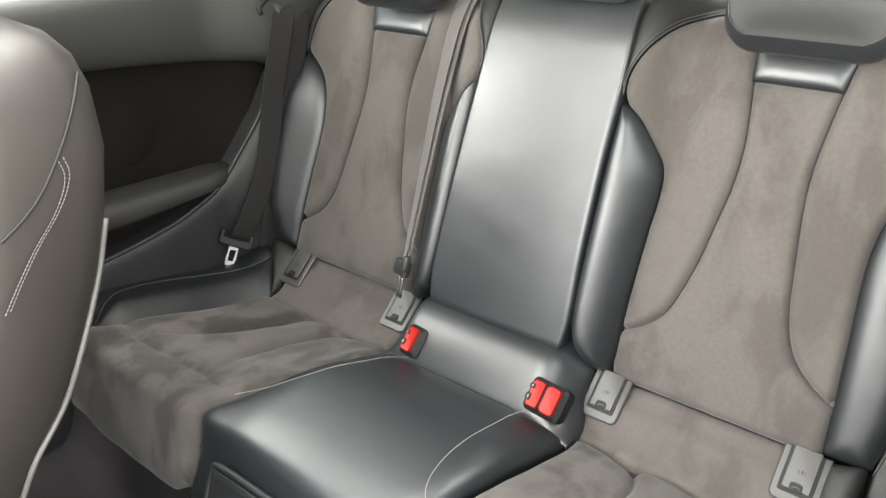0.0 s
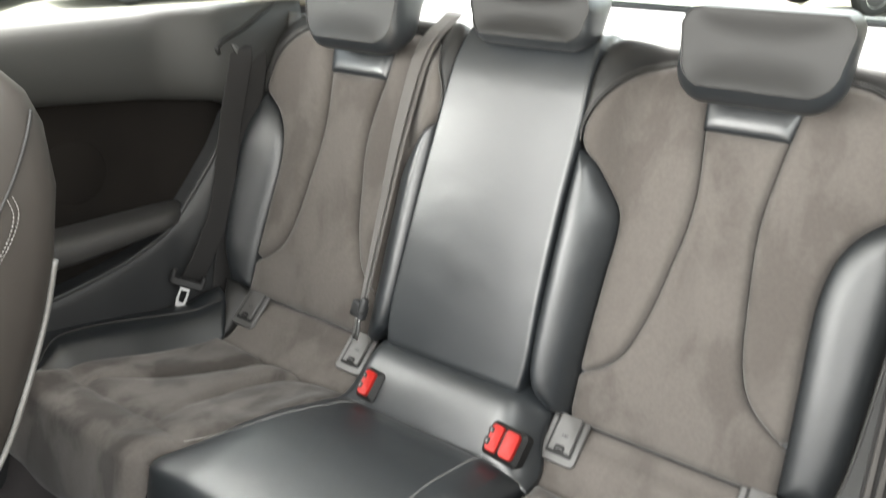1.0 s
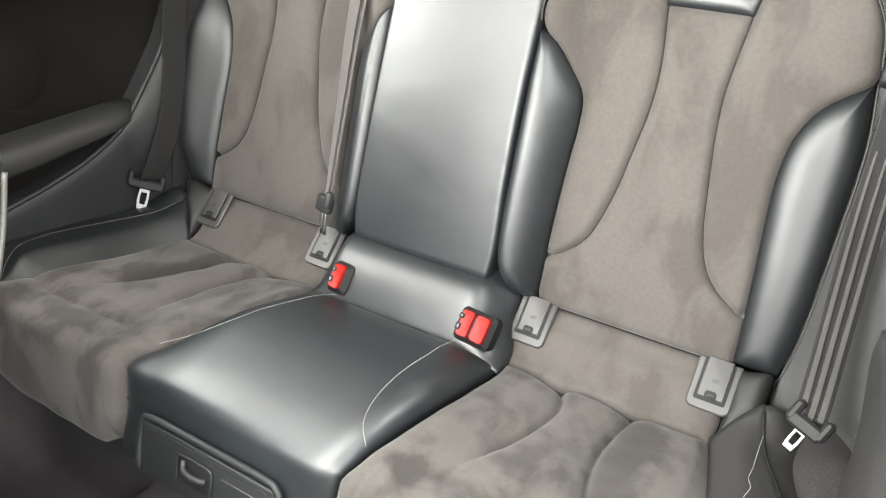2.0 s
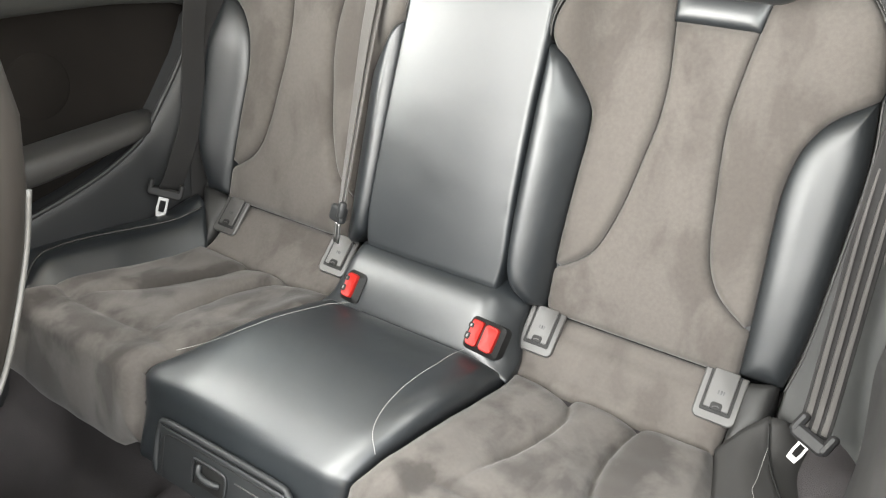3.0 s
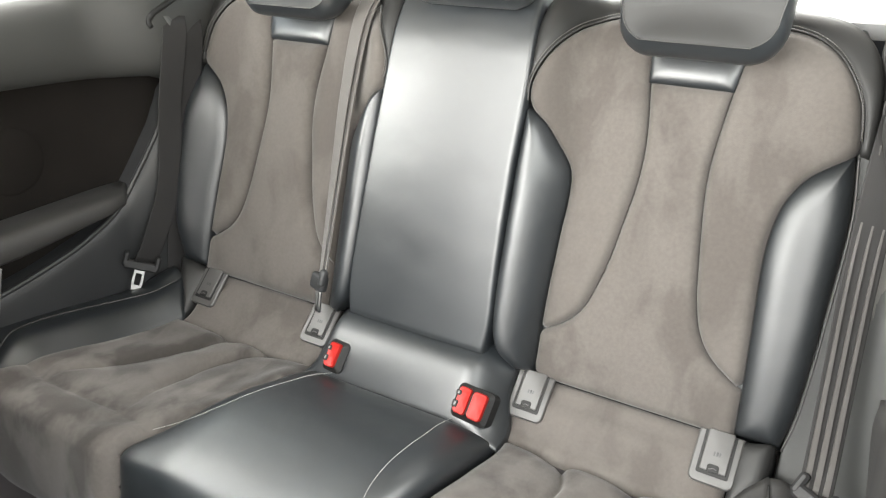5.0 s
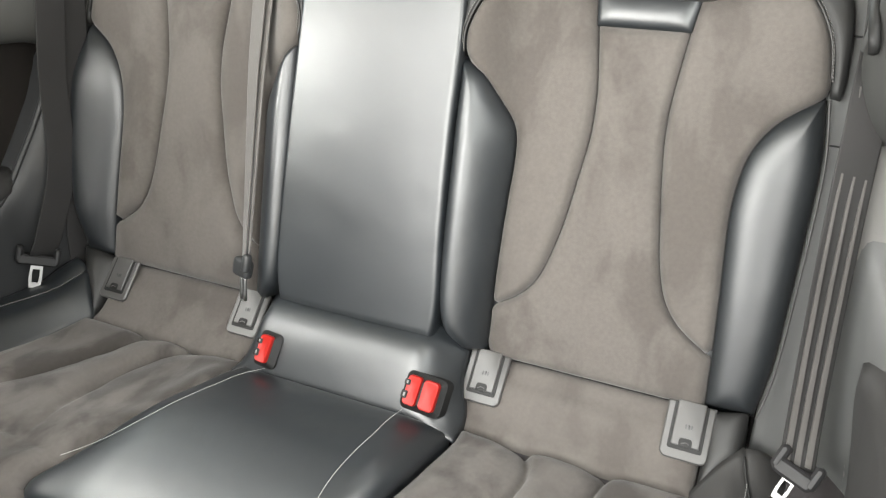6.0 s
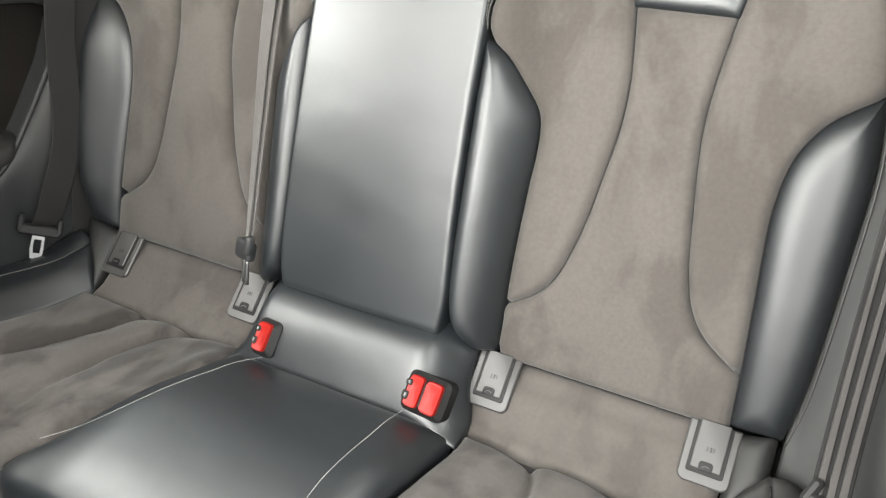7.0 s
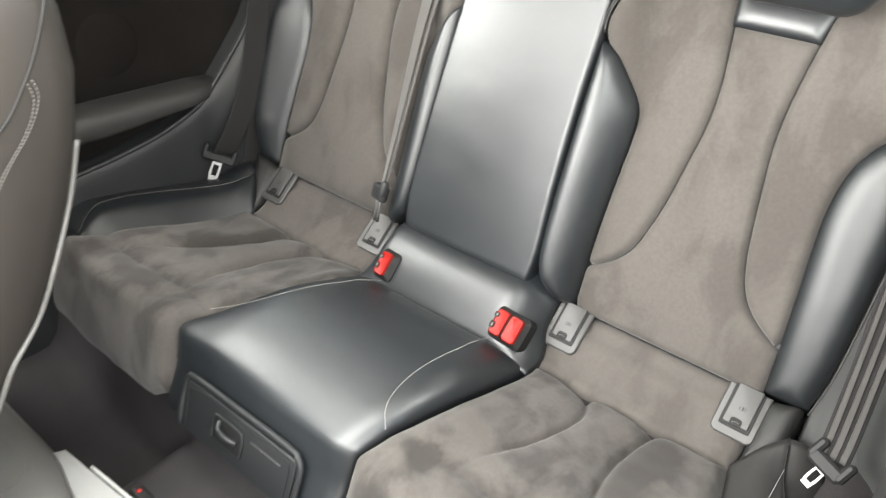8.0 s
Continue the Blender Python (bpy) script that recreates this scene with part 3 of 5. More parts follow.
def centre_cushion():
    Ls = [(-0.103, -0.088), (-0.118, -0.17), (-0.130, -0.225), (-0.146, -0.275), (-0.174, -0.315), (-0.222, -0.351)]
    Rs = [(0.122, -0.086), (0.127, -0.158), (0.127, -0.215), (0.125, -0.270), (0.128, -0.310), (0.137, -0.337), (0.156, -0.358)]
    t = loft("centre_cushion", [oval(-0.02, y, 0.22, 0.15, 0.05, 28, 5, ay=(0, 0, 1)) for y in (-0.41, -0.2, 0.0)], CARPET, label="smooth black leather middle cushion")
    kids = []
    crown = lambda a, b: 0.009 * math.exp(-((b + 0.23) / 0.08) ** 2) - 1.15 * min(0.12, max(0.0, -0.28 - b)) ** 2 * smooth_step(-0.447, -0.415, b)
    kids.append(pad("leather_panel", LEFT_JOINT, RIGHT_JOINT, seat, LEATHER, puff=0.024, roll=0.036, tuck=0.0, lift=crown, nv=90, nu=44, depth=0.06))
    # rear flap: it rolls up behind the cushion to the backrest and runs down to the suede on both sides
    def rise(a, b):
        z = 0.291 + 0.083 * math.sin(min(1.0, max(0.0, (b + 0.098) / 0.09)) * math.pi / 2)
        fall = smooth_step(0.120, 0.215, a) + smooth_step(-0.125, -0.176, a)
        z -= max(0.0, z - seat_z(a, b) - 0.010) * fall
        return Vector((a, b, z)), Vector((0, -0.57, 0.82))

    kids.append(pad("rear_flap", [(-0.168, -0.098), (-0.176, -0.02), (-0.172, 0.045)], [(0.202, -0.098), (0.198, -0.045), (0.180, -0.012), (0.176, 0.045)], rise, LEATHER, puff=0.005, roll=0.016, tuck=0.0, nv=30, nu=40, depth=0.05))
    lifts = lambda pts, d: [tuple(seat(a, b)[0] + seat(a, b)[1] * (d + crown(a, b))) for a, b in (tuple(q) for q in spline(pts, 30))]
    kids.append(stitches("stitching", lifts(Ls, 0.0248), THREAD, r=0.0005, label="white seam thread"))
    kids.append(stitches("stitching", lifts(Rs, 0.0243), THREAD, r=0.0005, label="white seam thread"))
    # storage hatch on the front face: a padded rim, a flush door and a finger latch
    tilt = (-22, 0, 0)
    at = lambda x, out, up: (x, -0.4455 - 0.93 * out + 0.37 * up, 0.270 + 0.37 * out + 0.93 * up)
    rim = [(-0.172, -0.048), (-0.177, 0.0), (-0.173, 0.022), (-0.160, 0.032), (-0.06, 0.034), (0.05, 0.034), (0.068, 0.029), (0.077, 0.012), (0.077, -0.048)]
    kids.append(tube("hatch_rim", [at(-0.166, -0.03, -0.066)] + [at(a, -0.003, b) for a, b in rim] + [at(0.070, -0.03, -0.066)], 0.0050, HATCH, n=90, sides=14))
    kids.append(block("hatch_door", (0.240, 0.008, 0.080), at(-0.050, -0.0035, -0.014), HATCH, bevel=0.003, rot=tilt))
    groove = [(-0.158, -0.050), (-0.160, 0.0), (-0.154, 0.016), (-0.10, 0.019), (0.0, 0.019), (0.052, 0.018), (0.060, 0.006), (0.061, -0.050)]
    kids.append(tube("door_joint", [at(a, 0.0006, b) for a, b in groove], 0.0009, PLASTIC_BLACK, n=80))
    kids.append(block("latch_recess", (0.060, 0.006, 0.040), at(-0.064, -0.0008, -0.012), PLASTIC_BLACK, bevel=0.0028, rot=tilt))
    kids.append(tube("latch_frame", [at(-0.096, 0.002, -0.030), at(-0.096, 0.003, 0.002), at(-0.088, 0.004, 0.009), at(-0.044, 0.004, 0.009), at(-0.033, 0.003, 0.002), at(-0.033, 0.002, -0.030)], 0.0022, HATCH, n=40, sides=8))
    kids.append(tube("latch", [at(-0.084, 0.003, 0.002), at(-0.078, 0.009, -0.006), at(-0.064, 0.011, -0.009), at(-0.050, 0.009, -0.010), at(-0.043, 0.003, -0.012)], 0.0045, HATCH, n=24, sides=10))
    kids.append(tube("hatch_groove", [at(-0.018, 0.0012, 0.004), at(0.044, 0.0012, 0.004)], 0.0010, PLASTIC_GREY, n=4))
    under(t, kids)
    under(REAR_SEAT, [t])


centre_cushion()


# ---- anchor covers, buckles, belts ----
def slope_pose(x, y, up=0.0, spin=0.0):
    """A pose on the cushion's rear slope: local x along the seat, local y up the slope, local z out of it."""
    p, nrm = seat(x, y)
    ex = Vector((1, 0, 0))
    ey = nrm.cross(ex).normalized()
    ex = ey.cross(nrm)
    m = Matrix((ex, ey, nrm)).transposed().to_4x4()
    return Matrix.Translation(p + nrm * up) @ m @ pose(0, 0, 0, 0, 0, spin)


def rounded_plate(w, h, r, t, top_square=True, n=6):
    """A plate with rounded lower corners, from z = 0 to t, with softened upper edge."""
    def ring(inset, z):
        pts = []
        ww, hh, rr = w / 2 - inset, h / 2 - inset, max(0.0005, r - inset)
        for cx, cy, a0 in ((ww - rr, hh - 0.001, 0), (-ww + rr, hh - 0.001, 90), (-ww + rr, -hh + rr, 180), (ww - rr, -hh + rr, 270)):
            q = 0.001 if a0 < 180 and top_square else rr
            c = (math.copysign(ww - q, cx), (hh - q) if a0 < 180 else cy)
            for k in range(n + 1):
                a = radians(a0 + 90 * k / n)
                pts.append((c[0] + q * math.cos(a), c[1] + q * math.sin(a), z))
        return pts
    bm = bmesh.new()
    prev = None
    for inset, z in ((0, 0), (0, t * 0.7), (t * 0.3, t)):
        vs = [bm.verts.new(p) for p in ring(inset, z)]
        if prev:
            for k in range(len(vs)):
                k2 = (k + 1) % len(vs)
                bm.faces.new((prev[k], prev[k2], vs[k2], vs[k]))
        else:
            bm.faces.new(vs[::-1])
        prev = vs
    bm.faces.new(prev)
    return bm


def placed(bm, m, move=(0, 0, 0)):
    bm.transform(m @ Matrix.Translation(move))
    return bm


def anchor_cover(x):
    m = slope_pose(x, 0.0135, 0.006)
    t = thing("anchor_cover", m.translation, "grey plastic child seat anchor cover set in the rear seat", "anchor cover", "anchor covers")
    kids = [part("frame", placed(rounded_plate(0.060, 0.074, 0.010, 0.006), m), PLASTIC_GREY),
            part("groove", placed(rounded_plate(0.043, 0.061, 0.003, 0.0012), m, (0, 0.006, 0.0058)), PLASTIC_BLACK),
            part("flap", placed(rounded_plate(0.035, 0.058, 0.002, 0.003), m, (0, 0.010, 0.0060)), PLASTIC_GREY),
            part("notch", placed(rounded_plate(0.016, 0.011, 0.004, 0.001), m @ pose(0, 0, 0, 0, 0, 180), (0, 0.0145, 0.0089)), PLASTIC_BLACK)]
    kids.append(tube("catch", [tuple(m @ Vector(p)) for p in ((-0.005, -0.0165, 0.0098), (0, -0.0145, 0.0105), (0.005, -0.0155, 0.0098))], 0.0007, PLASTIC_GREY, n=8))
    for k, (bx, bw) in enumerate(((-0.003, 0.002), (0.001, 0.0025), (0.0045, 0.0015))):
        kids.append(part("symbol", placed(rounded_plate(bw, 0.006, 0.0005, 0.0003, n=2), m, (bx, 0.006, 0.0090)), PLASTIC))
    under(t, kids)


for ax in (-SEAT_X - 0.14, -SEAT_X + 0.14, SEAT_X - 0.14, SEAT_X + 0.14):
    anchor_cover(ax)


def facing(at, ydir, out):
    z = Vector(out).normalized()
    y = Vector(ydir)
    y = (y - z * y.dot(z)).normalized()
    x = y.cross(z)
    return Matrix.Translation(at) @ Matrix((x, y, z)).transposed().to_4x4()


def button(w, h, r):
    """A press button with rounded corners, rolled edges and a dished face."""
    bm = bmesh.new()
    prev = None
    for k, z in ((1.0, -0.004), (1.0, 0.0030), (0.975, 0.0044), (0.93, 0.0050), (0.86, 0.0048), (0.72, 0.0040), (0.5, 0.0032), (0.25, 0.0028), (0.03, 0.0027)):
        ring = []
        for cx, cy, a0 in ((1, 1, 0), (-1, 1, 90), (-1, -1, 180), (1, -1, 270)):
            for i in range(6):
                a = radians(a0 + 18 * i)
                ring.append(bm.verts.new(((cx * (w / 2 - r) + r * math.cos(a)) * k, (cy * (h / 2 - r) + r * math.sin(a)) * k, z)))
        for i in range(24 if prev else 0):
            j = (i + 1) % 24
            bm.faces.new((prev[i], prev[j], ring[j], ring[i]))
        prev = ring
    bm.faces.new(prev)
    return bm


def buckle_half(m, wide, slotted):
    if not slotted:
        return [part("button", placed(button(wide, 0.041, 0.0055), m), RED)]
    out = [part("button", placed(button(wide - 0.003, 0.041, 0.005), m, (0.0015, 0, 0)), RED)]
    # the tongue's slot bites into the edge
    for y, h in ((0.0095, 0.008), (-0.0075, 0.011)):
        out.append(part("slot", placed(rounded_plate(0.0085, h, 0.002, 0.0034, top_square=False, n=3), m, (-wide / 2 + 0.0035, y, 0.0022)), PLASTIC_BLACK))
        out.append(part("slot_edge", placed(rounded_plate(0.0026, h * 0.5, 0.001, 0.0006, n=2), m, (-wide / 2 + 0.004, y, 0.0056)), STEEL_DIM))
    return out


def buckle(at, spin, halves, label):
    m = facing(at, (0, 0.66, 0.75), (0, -0.75, 0.66)) @ pose(0, 0, 0, 0, 0, spin)
    t = thing("belt_buckle", m.translation, label, "belt buckle", "rear belt buckles")
    wide = 0.0225
    w = wide * halves + 0.016
    case = rounded_plate(w, 0.053, 0.009, 0.036, top_square=False)
    kids = [part("case", placed(case, m, (0.0008, -0.001, -0.0352)), PLASTIC_BLACK)]
    for k in range(halves):
        off = (k - (halves - 1) / 2) * (wide + 0.004)
        kids += buckle_half(m @ pose(off, 0, 0.001), wide, k == 0)
    under(t, kids)


buckle((-0.1055, -0.0815, 0.3435), -4, 1, "single red seat belt buckle in a black plastic case")
buckle((0.1497, -0.0800, 0.3420), -4, 2, "twin red seat belt buckles in one black plastic case")


def ribbon(name, pts, across, wide, material, thick=0.0014, n=40, ribs=(), cup=0.0):
    """Webbing along pts; across: width direction at each of the same points."""
    c, w = spline(pts, n), spline(across, n)
    wd = spline([(v,) for v in wide], n)[:, 0] if hasattr(wide, "__len__") else np.full(n + 1, wide)
    K = 24
    verts, faces = [], []
    for i in range(n + 1):
        t = Vector(c[min(i + 1, n)] - c[max(i - 1, 0)]).normalized()
        a = Vector(w[i])
        a = (a - t * a.dot(t)).normalized()
        nr = a.cross(t)
        for side in (1, -1):
            for k in range(K + 1):
                u = (k / K - 0.5) * side
                h = thick * (1 if side > 0 else 0) + cup * (0.25 - u * u)
                if side > 0:
                    h += 0.0014 * sum(1 for lo, hi in ribs if lo <= u <= hi)
                verts.append(Vector(c[i]) + a * u * wd[i] + nr * h)
    R2 = 2 * (K + 1)
    for i in range(n):
        for k in range(R2):
            k2 = (k + 1) % R2
            faces.append((i * R2 + k, i * R2 + k2, (i + 1) * R2 + k2, (i + 1) * R2 + k))
    faces += [tuple(range(R2)), tuple(n * R2 + k for k in range(R2))]
    return link(name, verts, faces, material)


RIBS = ((-0.42, -0.26), (-0.08, 0.08), (0.26, 0.42))


def tongue(m, kids, s=1.0, steel=METAL):
    """Plastic grip with horn ends and a slotted steel tongue; local -y points to the tongue."""
    kids.append(part("grip", placed(rounded_plate(0.068 * s, 0.019, 0.007, 0.012, top_square=False), m, (0, 0, -0.004)), GRIP))
    for hx in (-0.0295 * s, 0.0295 * s):
        kids.append(part("grip_horn", placed(rounded_plate(0.0115, 0.030, 0.0055, 0.0115, top_square=False), m, (hx, 0.009, -0.003)), GRIP))
    b = bmesh.new()
    o = [(-0.0095, -0.006), (0.0095, -0.006), (0.0105, -0.034), (0.0085, -0.050), (-0.0085, -0.050), (-0.0105, -0.034)]
    i_ = [(-0.0055, -0.016), (0.0055, -0.016), (0.006, -0.028), (0.005, -0.040), (-0.005, -0.040), (-0.006, -0.028)]
    lay = [[b.verts.new((x, y, z)) for x, y in pts] for z in (0.0, 0.003) for pts in (o, i_)]
    for k in range(6):
        k2 = (k + 1) % 6
        b.faces.new((lay[0][k], lay[1][k], lay[1][k2], lay[0][k2]))
        b.faces.new((lay[2][k], lay[2][k2], lay[3][k2], lay[3][k]))
        b.faces.new((lay[0][k], lay[0][k2], lay[2][k2], lay[2][k]))
        b.faces.new((lay[1][k], lay[3][k], lay[3][k2], lay[1][k2]))
    b.transform(m @ Matrix.Diagonal((s, s, 1, 1)))
    kids.append(part("tongue", b, steel))


def side_belt(sign):
    t = thing("seat_belt", (sign * 0.615, 0.05, 0.34), "dark grey seat belt with steel tongue hanging against the side trim", "seat belt", "rear seat belts")
    kids = []
    if sign < 0:
        kids.append(ribbon("webbing", [(-0.582, 0.128, 0.812), (-0.576, 0.118, 0.775), (-0.588, 0.085, 0.65), (-0.596, 0.05, 0.50), (-0.604, -0.006, 0.40), (-0.614, -0.032, 0.358)], [(0.15, 1, -0.2)] * 6, 0.050, WEB, ribs=RIBS))
        kids.append(ribbon("webbing", [(-0.584, 0.166, 0.800), (-0.580, 0.160, 0.76), (-0.592, 0.132, 0.64), (-0.598, 0.100, 0.50), (-0.601, 0.048, 0.38), (-0.608, 0.026, 0.25)], [(0.1, 1, -0.2)] * 6, 0.050, WEB, ribs=RIBS))
        tongue(facing((-0.618, -0.040, 0.355), (0.10, 0.50, 1), (0.75, -0.6, 0.3)), kids)
    else:
        kids.append(ribbon("webbing", [(0.605, 0.215, 0.835), (0.597, 0.095, 0.762), (0.598, 0.035, 0.636), (0.605, 0.006, 0.49), (0.610, -0.024, 0.390), (0.610, -0.052, 0.364)], [(1, 0.35, 0)] * 3 + [(1, 0.25, 0)] * 3, 0.039, WEB, ribs=RIBS))
        tongue(facing((0.608, -0.060, 0.362), (0.36, 0.18, 0.92), (-0.25, -0.75, 0.65)) @ pose(0, 0, 0, 0, 0, 8), kids, 0.70, STEEL_DIM)
        for u in (-0.0115, 0.0, 0.0115):
            kids.append(ribbon("rib", [(0.597 + u, 0.092 + 0.35 * u, 0.762), (0.598 + u, 0.032 + 0.33 * u, 0.636), (0.605 + u, 0.003 + 0.25 * u, 0.49), (0.610 + u, -0.027 + 0.25 * u, 0.390), (0.610 + u, -0.052 + 0.25 * u, 0.366)], [(1, 0.35, 0)] * 2 + [(1, 0.25, 0)] * 3, (0.0010, 0.0036, 0.0066, 0.0066, 0.0066), WEB_RIB, thick=0.0028, n=40))
    under(t, kids)



side_belt(-1)
side_belt(1)


def middle_belt():
    t = thing("seat_belt", (-0.2, 0.05, 0.36), "seat belt of the middle seat hanging down the backrest", "seat belt", "rear seat belts")
    p = lambda x, s, d: tuple(back(x, s)[0] + OUT * d)
    kids = [ribbon("webbing", [p(-0.197, 0.612, 0.014), p(-0.205, 0.53, 0.034), p(-0.206, 0.40, 0.042), p(-0.200, 0.25, 0.048), p(-0.196, 0.08, 0.05)], [(1, 0, 0), (1, 0, 0), (1, 0, 0.0), (0.9, -0.4, 0), (0.75, -0.65, 0)], (0.028, 0.028, 0.026, 0.022, 0.019), WEB_LIGHT, ribs=RIBS)]
    kids.append(ribbon("webbing", [p(-0.190, 0.612, 0.010), p(-0.197, 0.53, 0.028), p(-0.197, 0.40, 0.036), p(-0.192, 0.25, 0.042), p(-0.190, 0.08, 0.045)], [(1, 0, 0), (1, 0, 0), (1, 0, 0.0), (0.9, -0.4, 0), (0.75, -0.65, 0)], (0.028, 0.028, 0.026, 0.022, 0.019), WEB_LIGHT, ribs=RIBS))
    kids.append(block("grip", (0.036, 0.016, 0.03), p(-0.194, 0.066, 0.052), PLASTIC, bevel=0.006, rot=(-22, 0, -15)))
    kids.append(block("grip_horn", (0.012, 0.014, 0.030), p(-0.177, 0.078, 0.052), PLASTIC, bevel=0.005, rot=(-22, 0, -15)))
    for dx in (-0.0055, 0.0055):
        kids.append(tube("tongue", [p(-0.194 + dx, 0.055, 0.050), p(-0.195 + dx, 0.012, 0.046)], 0.003, METAL, n=4, sides=8))
    under(t, kids)


middle_belt()


# ---- side trim ----
def side(sign):
    def base(y, z):
        x = 0.660 - 0.050 * smooth_step(-0.04, 0.10, y) if sign < 0 else 0.700 - 0.088 * smooth_step(-0.05, 0.11, y)
        return Vector((sign * x, y, z)), Vector((-sign, 0, 0))
    return base


def side_panel(sign):
    t = thing("side_panel", (sign * 0.67, -0.1, 0.3), "dark grey moulded rear side panel with a padded armrest", "side panel", "rear side panels")
    b = side(sign)
    F = -0.62 if sign < 0 else -0.38
    kids = []
    kids.append(pad("upper_panel", [(F, 0.775), (-0.246, 0.748), (0.05, 0.712), (0.092, 0.701), (0.125, 0.694), (0.20, 0.74), (0.32, 0.80)], [(F, 0.880), (-0.3, 0.881), (0.0, 0.881), (0.2, 0.879), (0.32, 0.876)], b, TRIM_UP, puff=0.030, roll=0.07, tuck=0.0, nv=60, nu=14, depth=0.05))
    kids.append(pad("pocket", [(F, 0.395), (-0.3, 0.405), (-0.16, 0.415), (-0.03, 0.455), (0.065, 0.585), (0.098, 0.66)], [(F, 0.79), (-0.246, 0.758), (0.0, 0.73), (0.085, 0.714), (0.112, 0.694), (0.118, 0.68)], b, POCKET, puff=0.0, roll=0.01, tuck=0.0, lift=lambda a, c: -0.028, nv=40, nu=14, depth=0.01))
    # Same plastic both sides; the right panel's paler colour stands in for brighter light.
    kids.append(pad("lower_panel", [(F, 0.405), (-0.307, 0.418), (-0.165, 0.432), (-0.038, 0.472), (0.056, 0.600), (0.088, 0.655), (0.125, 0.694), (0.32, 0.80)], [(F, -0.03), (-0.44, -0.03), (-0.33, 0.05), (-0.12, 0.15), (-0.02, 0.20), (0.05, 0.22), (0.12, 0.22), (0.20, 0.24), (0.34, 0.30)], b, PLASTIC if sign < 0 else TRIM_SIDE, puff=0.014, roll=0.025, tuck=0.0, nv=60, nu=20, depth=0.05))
    if sign > 0:
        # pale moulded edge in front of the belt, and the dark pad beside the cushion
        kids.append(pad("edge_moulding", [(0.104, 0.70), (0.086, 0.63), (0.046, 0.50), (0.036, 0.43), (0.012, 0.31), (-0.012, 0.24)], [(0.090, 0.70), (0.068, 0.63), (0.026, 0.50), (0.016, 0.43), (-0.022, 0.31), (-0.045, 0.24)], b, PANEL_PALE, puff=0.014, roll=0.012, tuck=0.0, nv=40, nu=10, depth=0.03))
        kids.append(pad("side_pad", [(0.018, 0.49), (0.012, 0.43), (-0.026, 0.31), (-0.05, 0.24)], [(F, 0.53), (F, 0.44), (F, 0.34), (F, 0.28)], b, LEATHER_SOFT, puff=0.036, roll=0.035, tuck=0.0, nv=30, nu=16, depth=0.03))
    # armrest shelf
    rings = []
    for y in np.linspace(F, 0.0, 18):
        e = smooth_step(0.004, -0.05, y)
        zt = 0.512 + 0.02 * min(1, (-y) / 0.3)
        h = (0.012 + 0.016 * e) * (0.6 + 0.4 * min(1, -y / 0.25))
        x = sign * ((0.668 if sign < 0 else 0.705) - 0.012 * e)
        rings.append(oval(x, y, zt - h, 0.012 + 0.034 * e, h, 20, 3.2, ay=(0, 0, 1)))
    if sign < 0:
        kids.append(loft("armrest", rings, LEATHER_SOFT))
    kids.append(tube("trim_joint", [(sign * 0.6085, 0.090, 0.660), (sign * 0.597, 0.125, 0.655), (sign * 0.593, 0.185, 0.650)], 0.0015, PLASTIC_BLACK, n=12))
    # rounded lip along the upper edge of the lower panel
    lipx = lambda y: sign * ((0.648 - 0.052 * smooth_step(-0.04, 0.10, y)) if sign < 0 else (0.688 - 0.088 * smooth_step(-0.05, 0.11, y)))
    if sign < 0:
        kids.append(tube("panel_lip", [(lipx(y), y, z) for y, z in ((F + 0.01, 0.402), (-0.307, 0.415), (-0.165, 0.430), (-0.10, 0.446), (-0.038, 0.471), (0.010, 0.530), (0.052, 0.597), (0.084, 0.652))], 0.0048, PLASTIC, n=60, sides=10))
    # loudspeaker cover in the dark insert
    rings = [oval(sign * (0.690 - d), -0.185, 0.615, r, r, 36, 2.0, ax=(0, 1, 0), ay=(0, 0, 1)) for r, d in ((0.062, 0.0), (0.061, 0.0015), (0.056, 0.0030), (0.040, 0.0055), (0.020, 0.0070), (0.002, 0.0075))]
    kids.append(loft("speaker_cover", rings, POCKET))
    # belt outlet: a dark slot that sweeps up the panel, and the cover below it
    kids.append(tube("belt_outlet", [(sign * x, y, z) for x, y, z in ((0.586, 0.078, 0.800), (0.584, 0.074, 0.811), (0.582, 0.086, 0.823), (0.581, 0.112, 0.832), (0.583, 0.151, 0.845), (0.591, 0.195, 0.862), (0.604, 0.243, 0.876))], 0.0052, PLASTIC_BLACK, n=50, sides=10))
    kids.append(loft("outlet_cover", [oval(sign * (0.588 + 0.02 * k), 0.112 + 0.105 * k, 0.800 + 0.052 * k, 0.010, 0.022 - 0.008 * k, 16, 2.6, ax=(1, 0, 0), ay=(0, -0.45, 0.9)) for k in (0.0, 0.06, 0.3, 0.6, 0.9, 1.0)], TRIM_SIDE))
    under(t, kids)
    # trim strip beside the backrest
    s = thing("pillar_trim", (sign * 0.59, 0.12, 0.3), "narrow grey plastic trim beside the rear backrest", "trim", "pillar trims")
    bs = lambda a, c: (Vector((sign * (0.590 + 0.012 * a), 0.045 + (c - 0.33) * 0.41 + 0.006, c)), Vector((-sign * 0.45, -0.85, 0.3)).normalized())
    k2 = [pad("strip", [(-2.2, 0.26), (-2.2, 0.50), (-2.2, 0.70), (-2.2, 0.86)], [(5.5, 0.26), (5.5, 0.50), (5.5, 0.70), (5.5, 0.86)], bs, TRIM_SIDE, puff=0.006, roll=0.5, tuck=0.0, nv=30, nu=8, depth=0.03)]
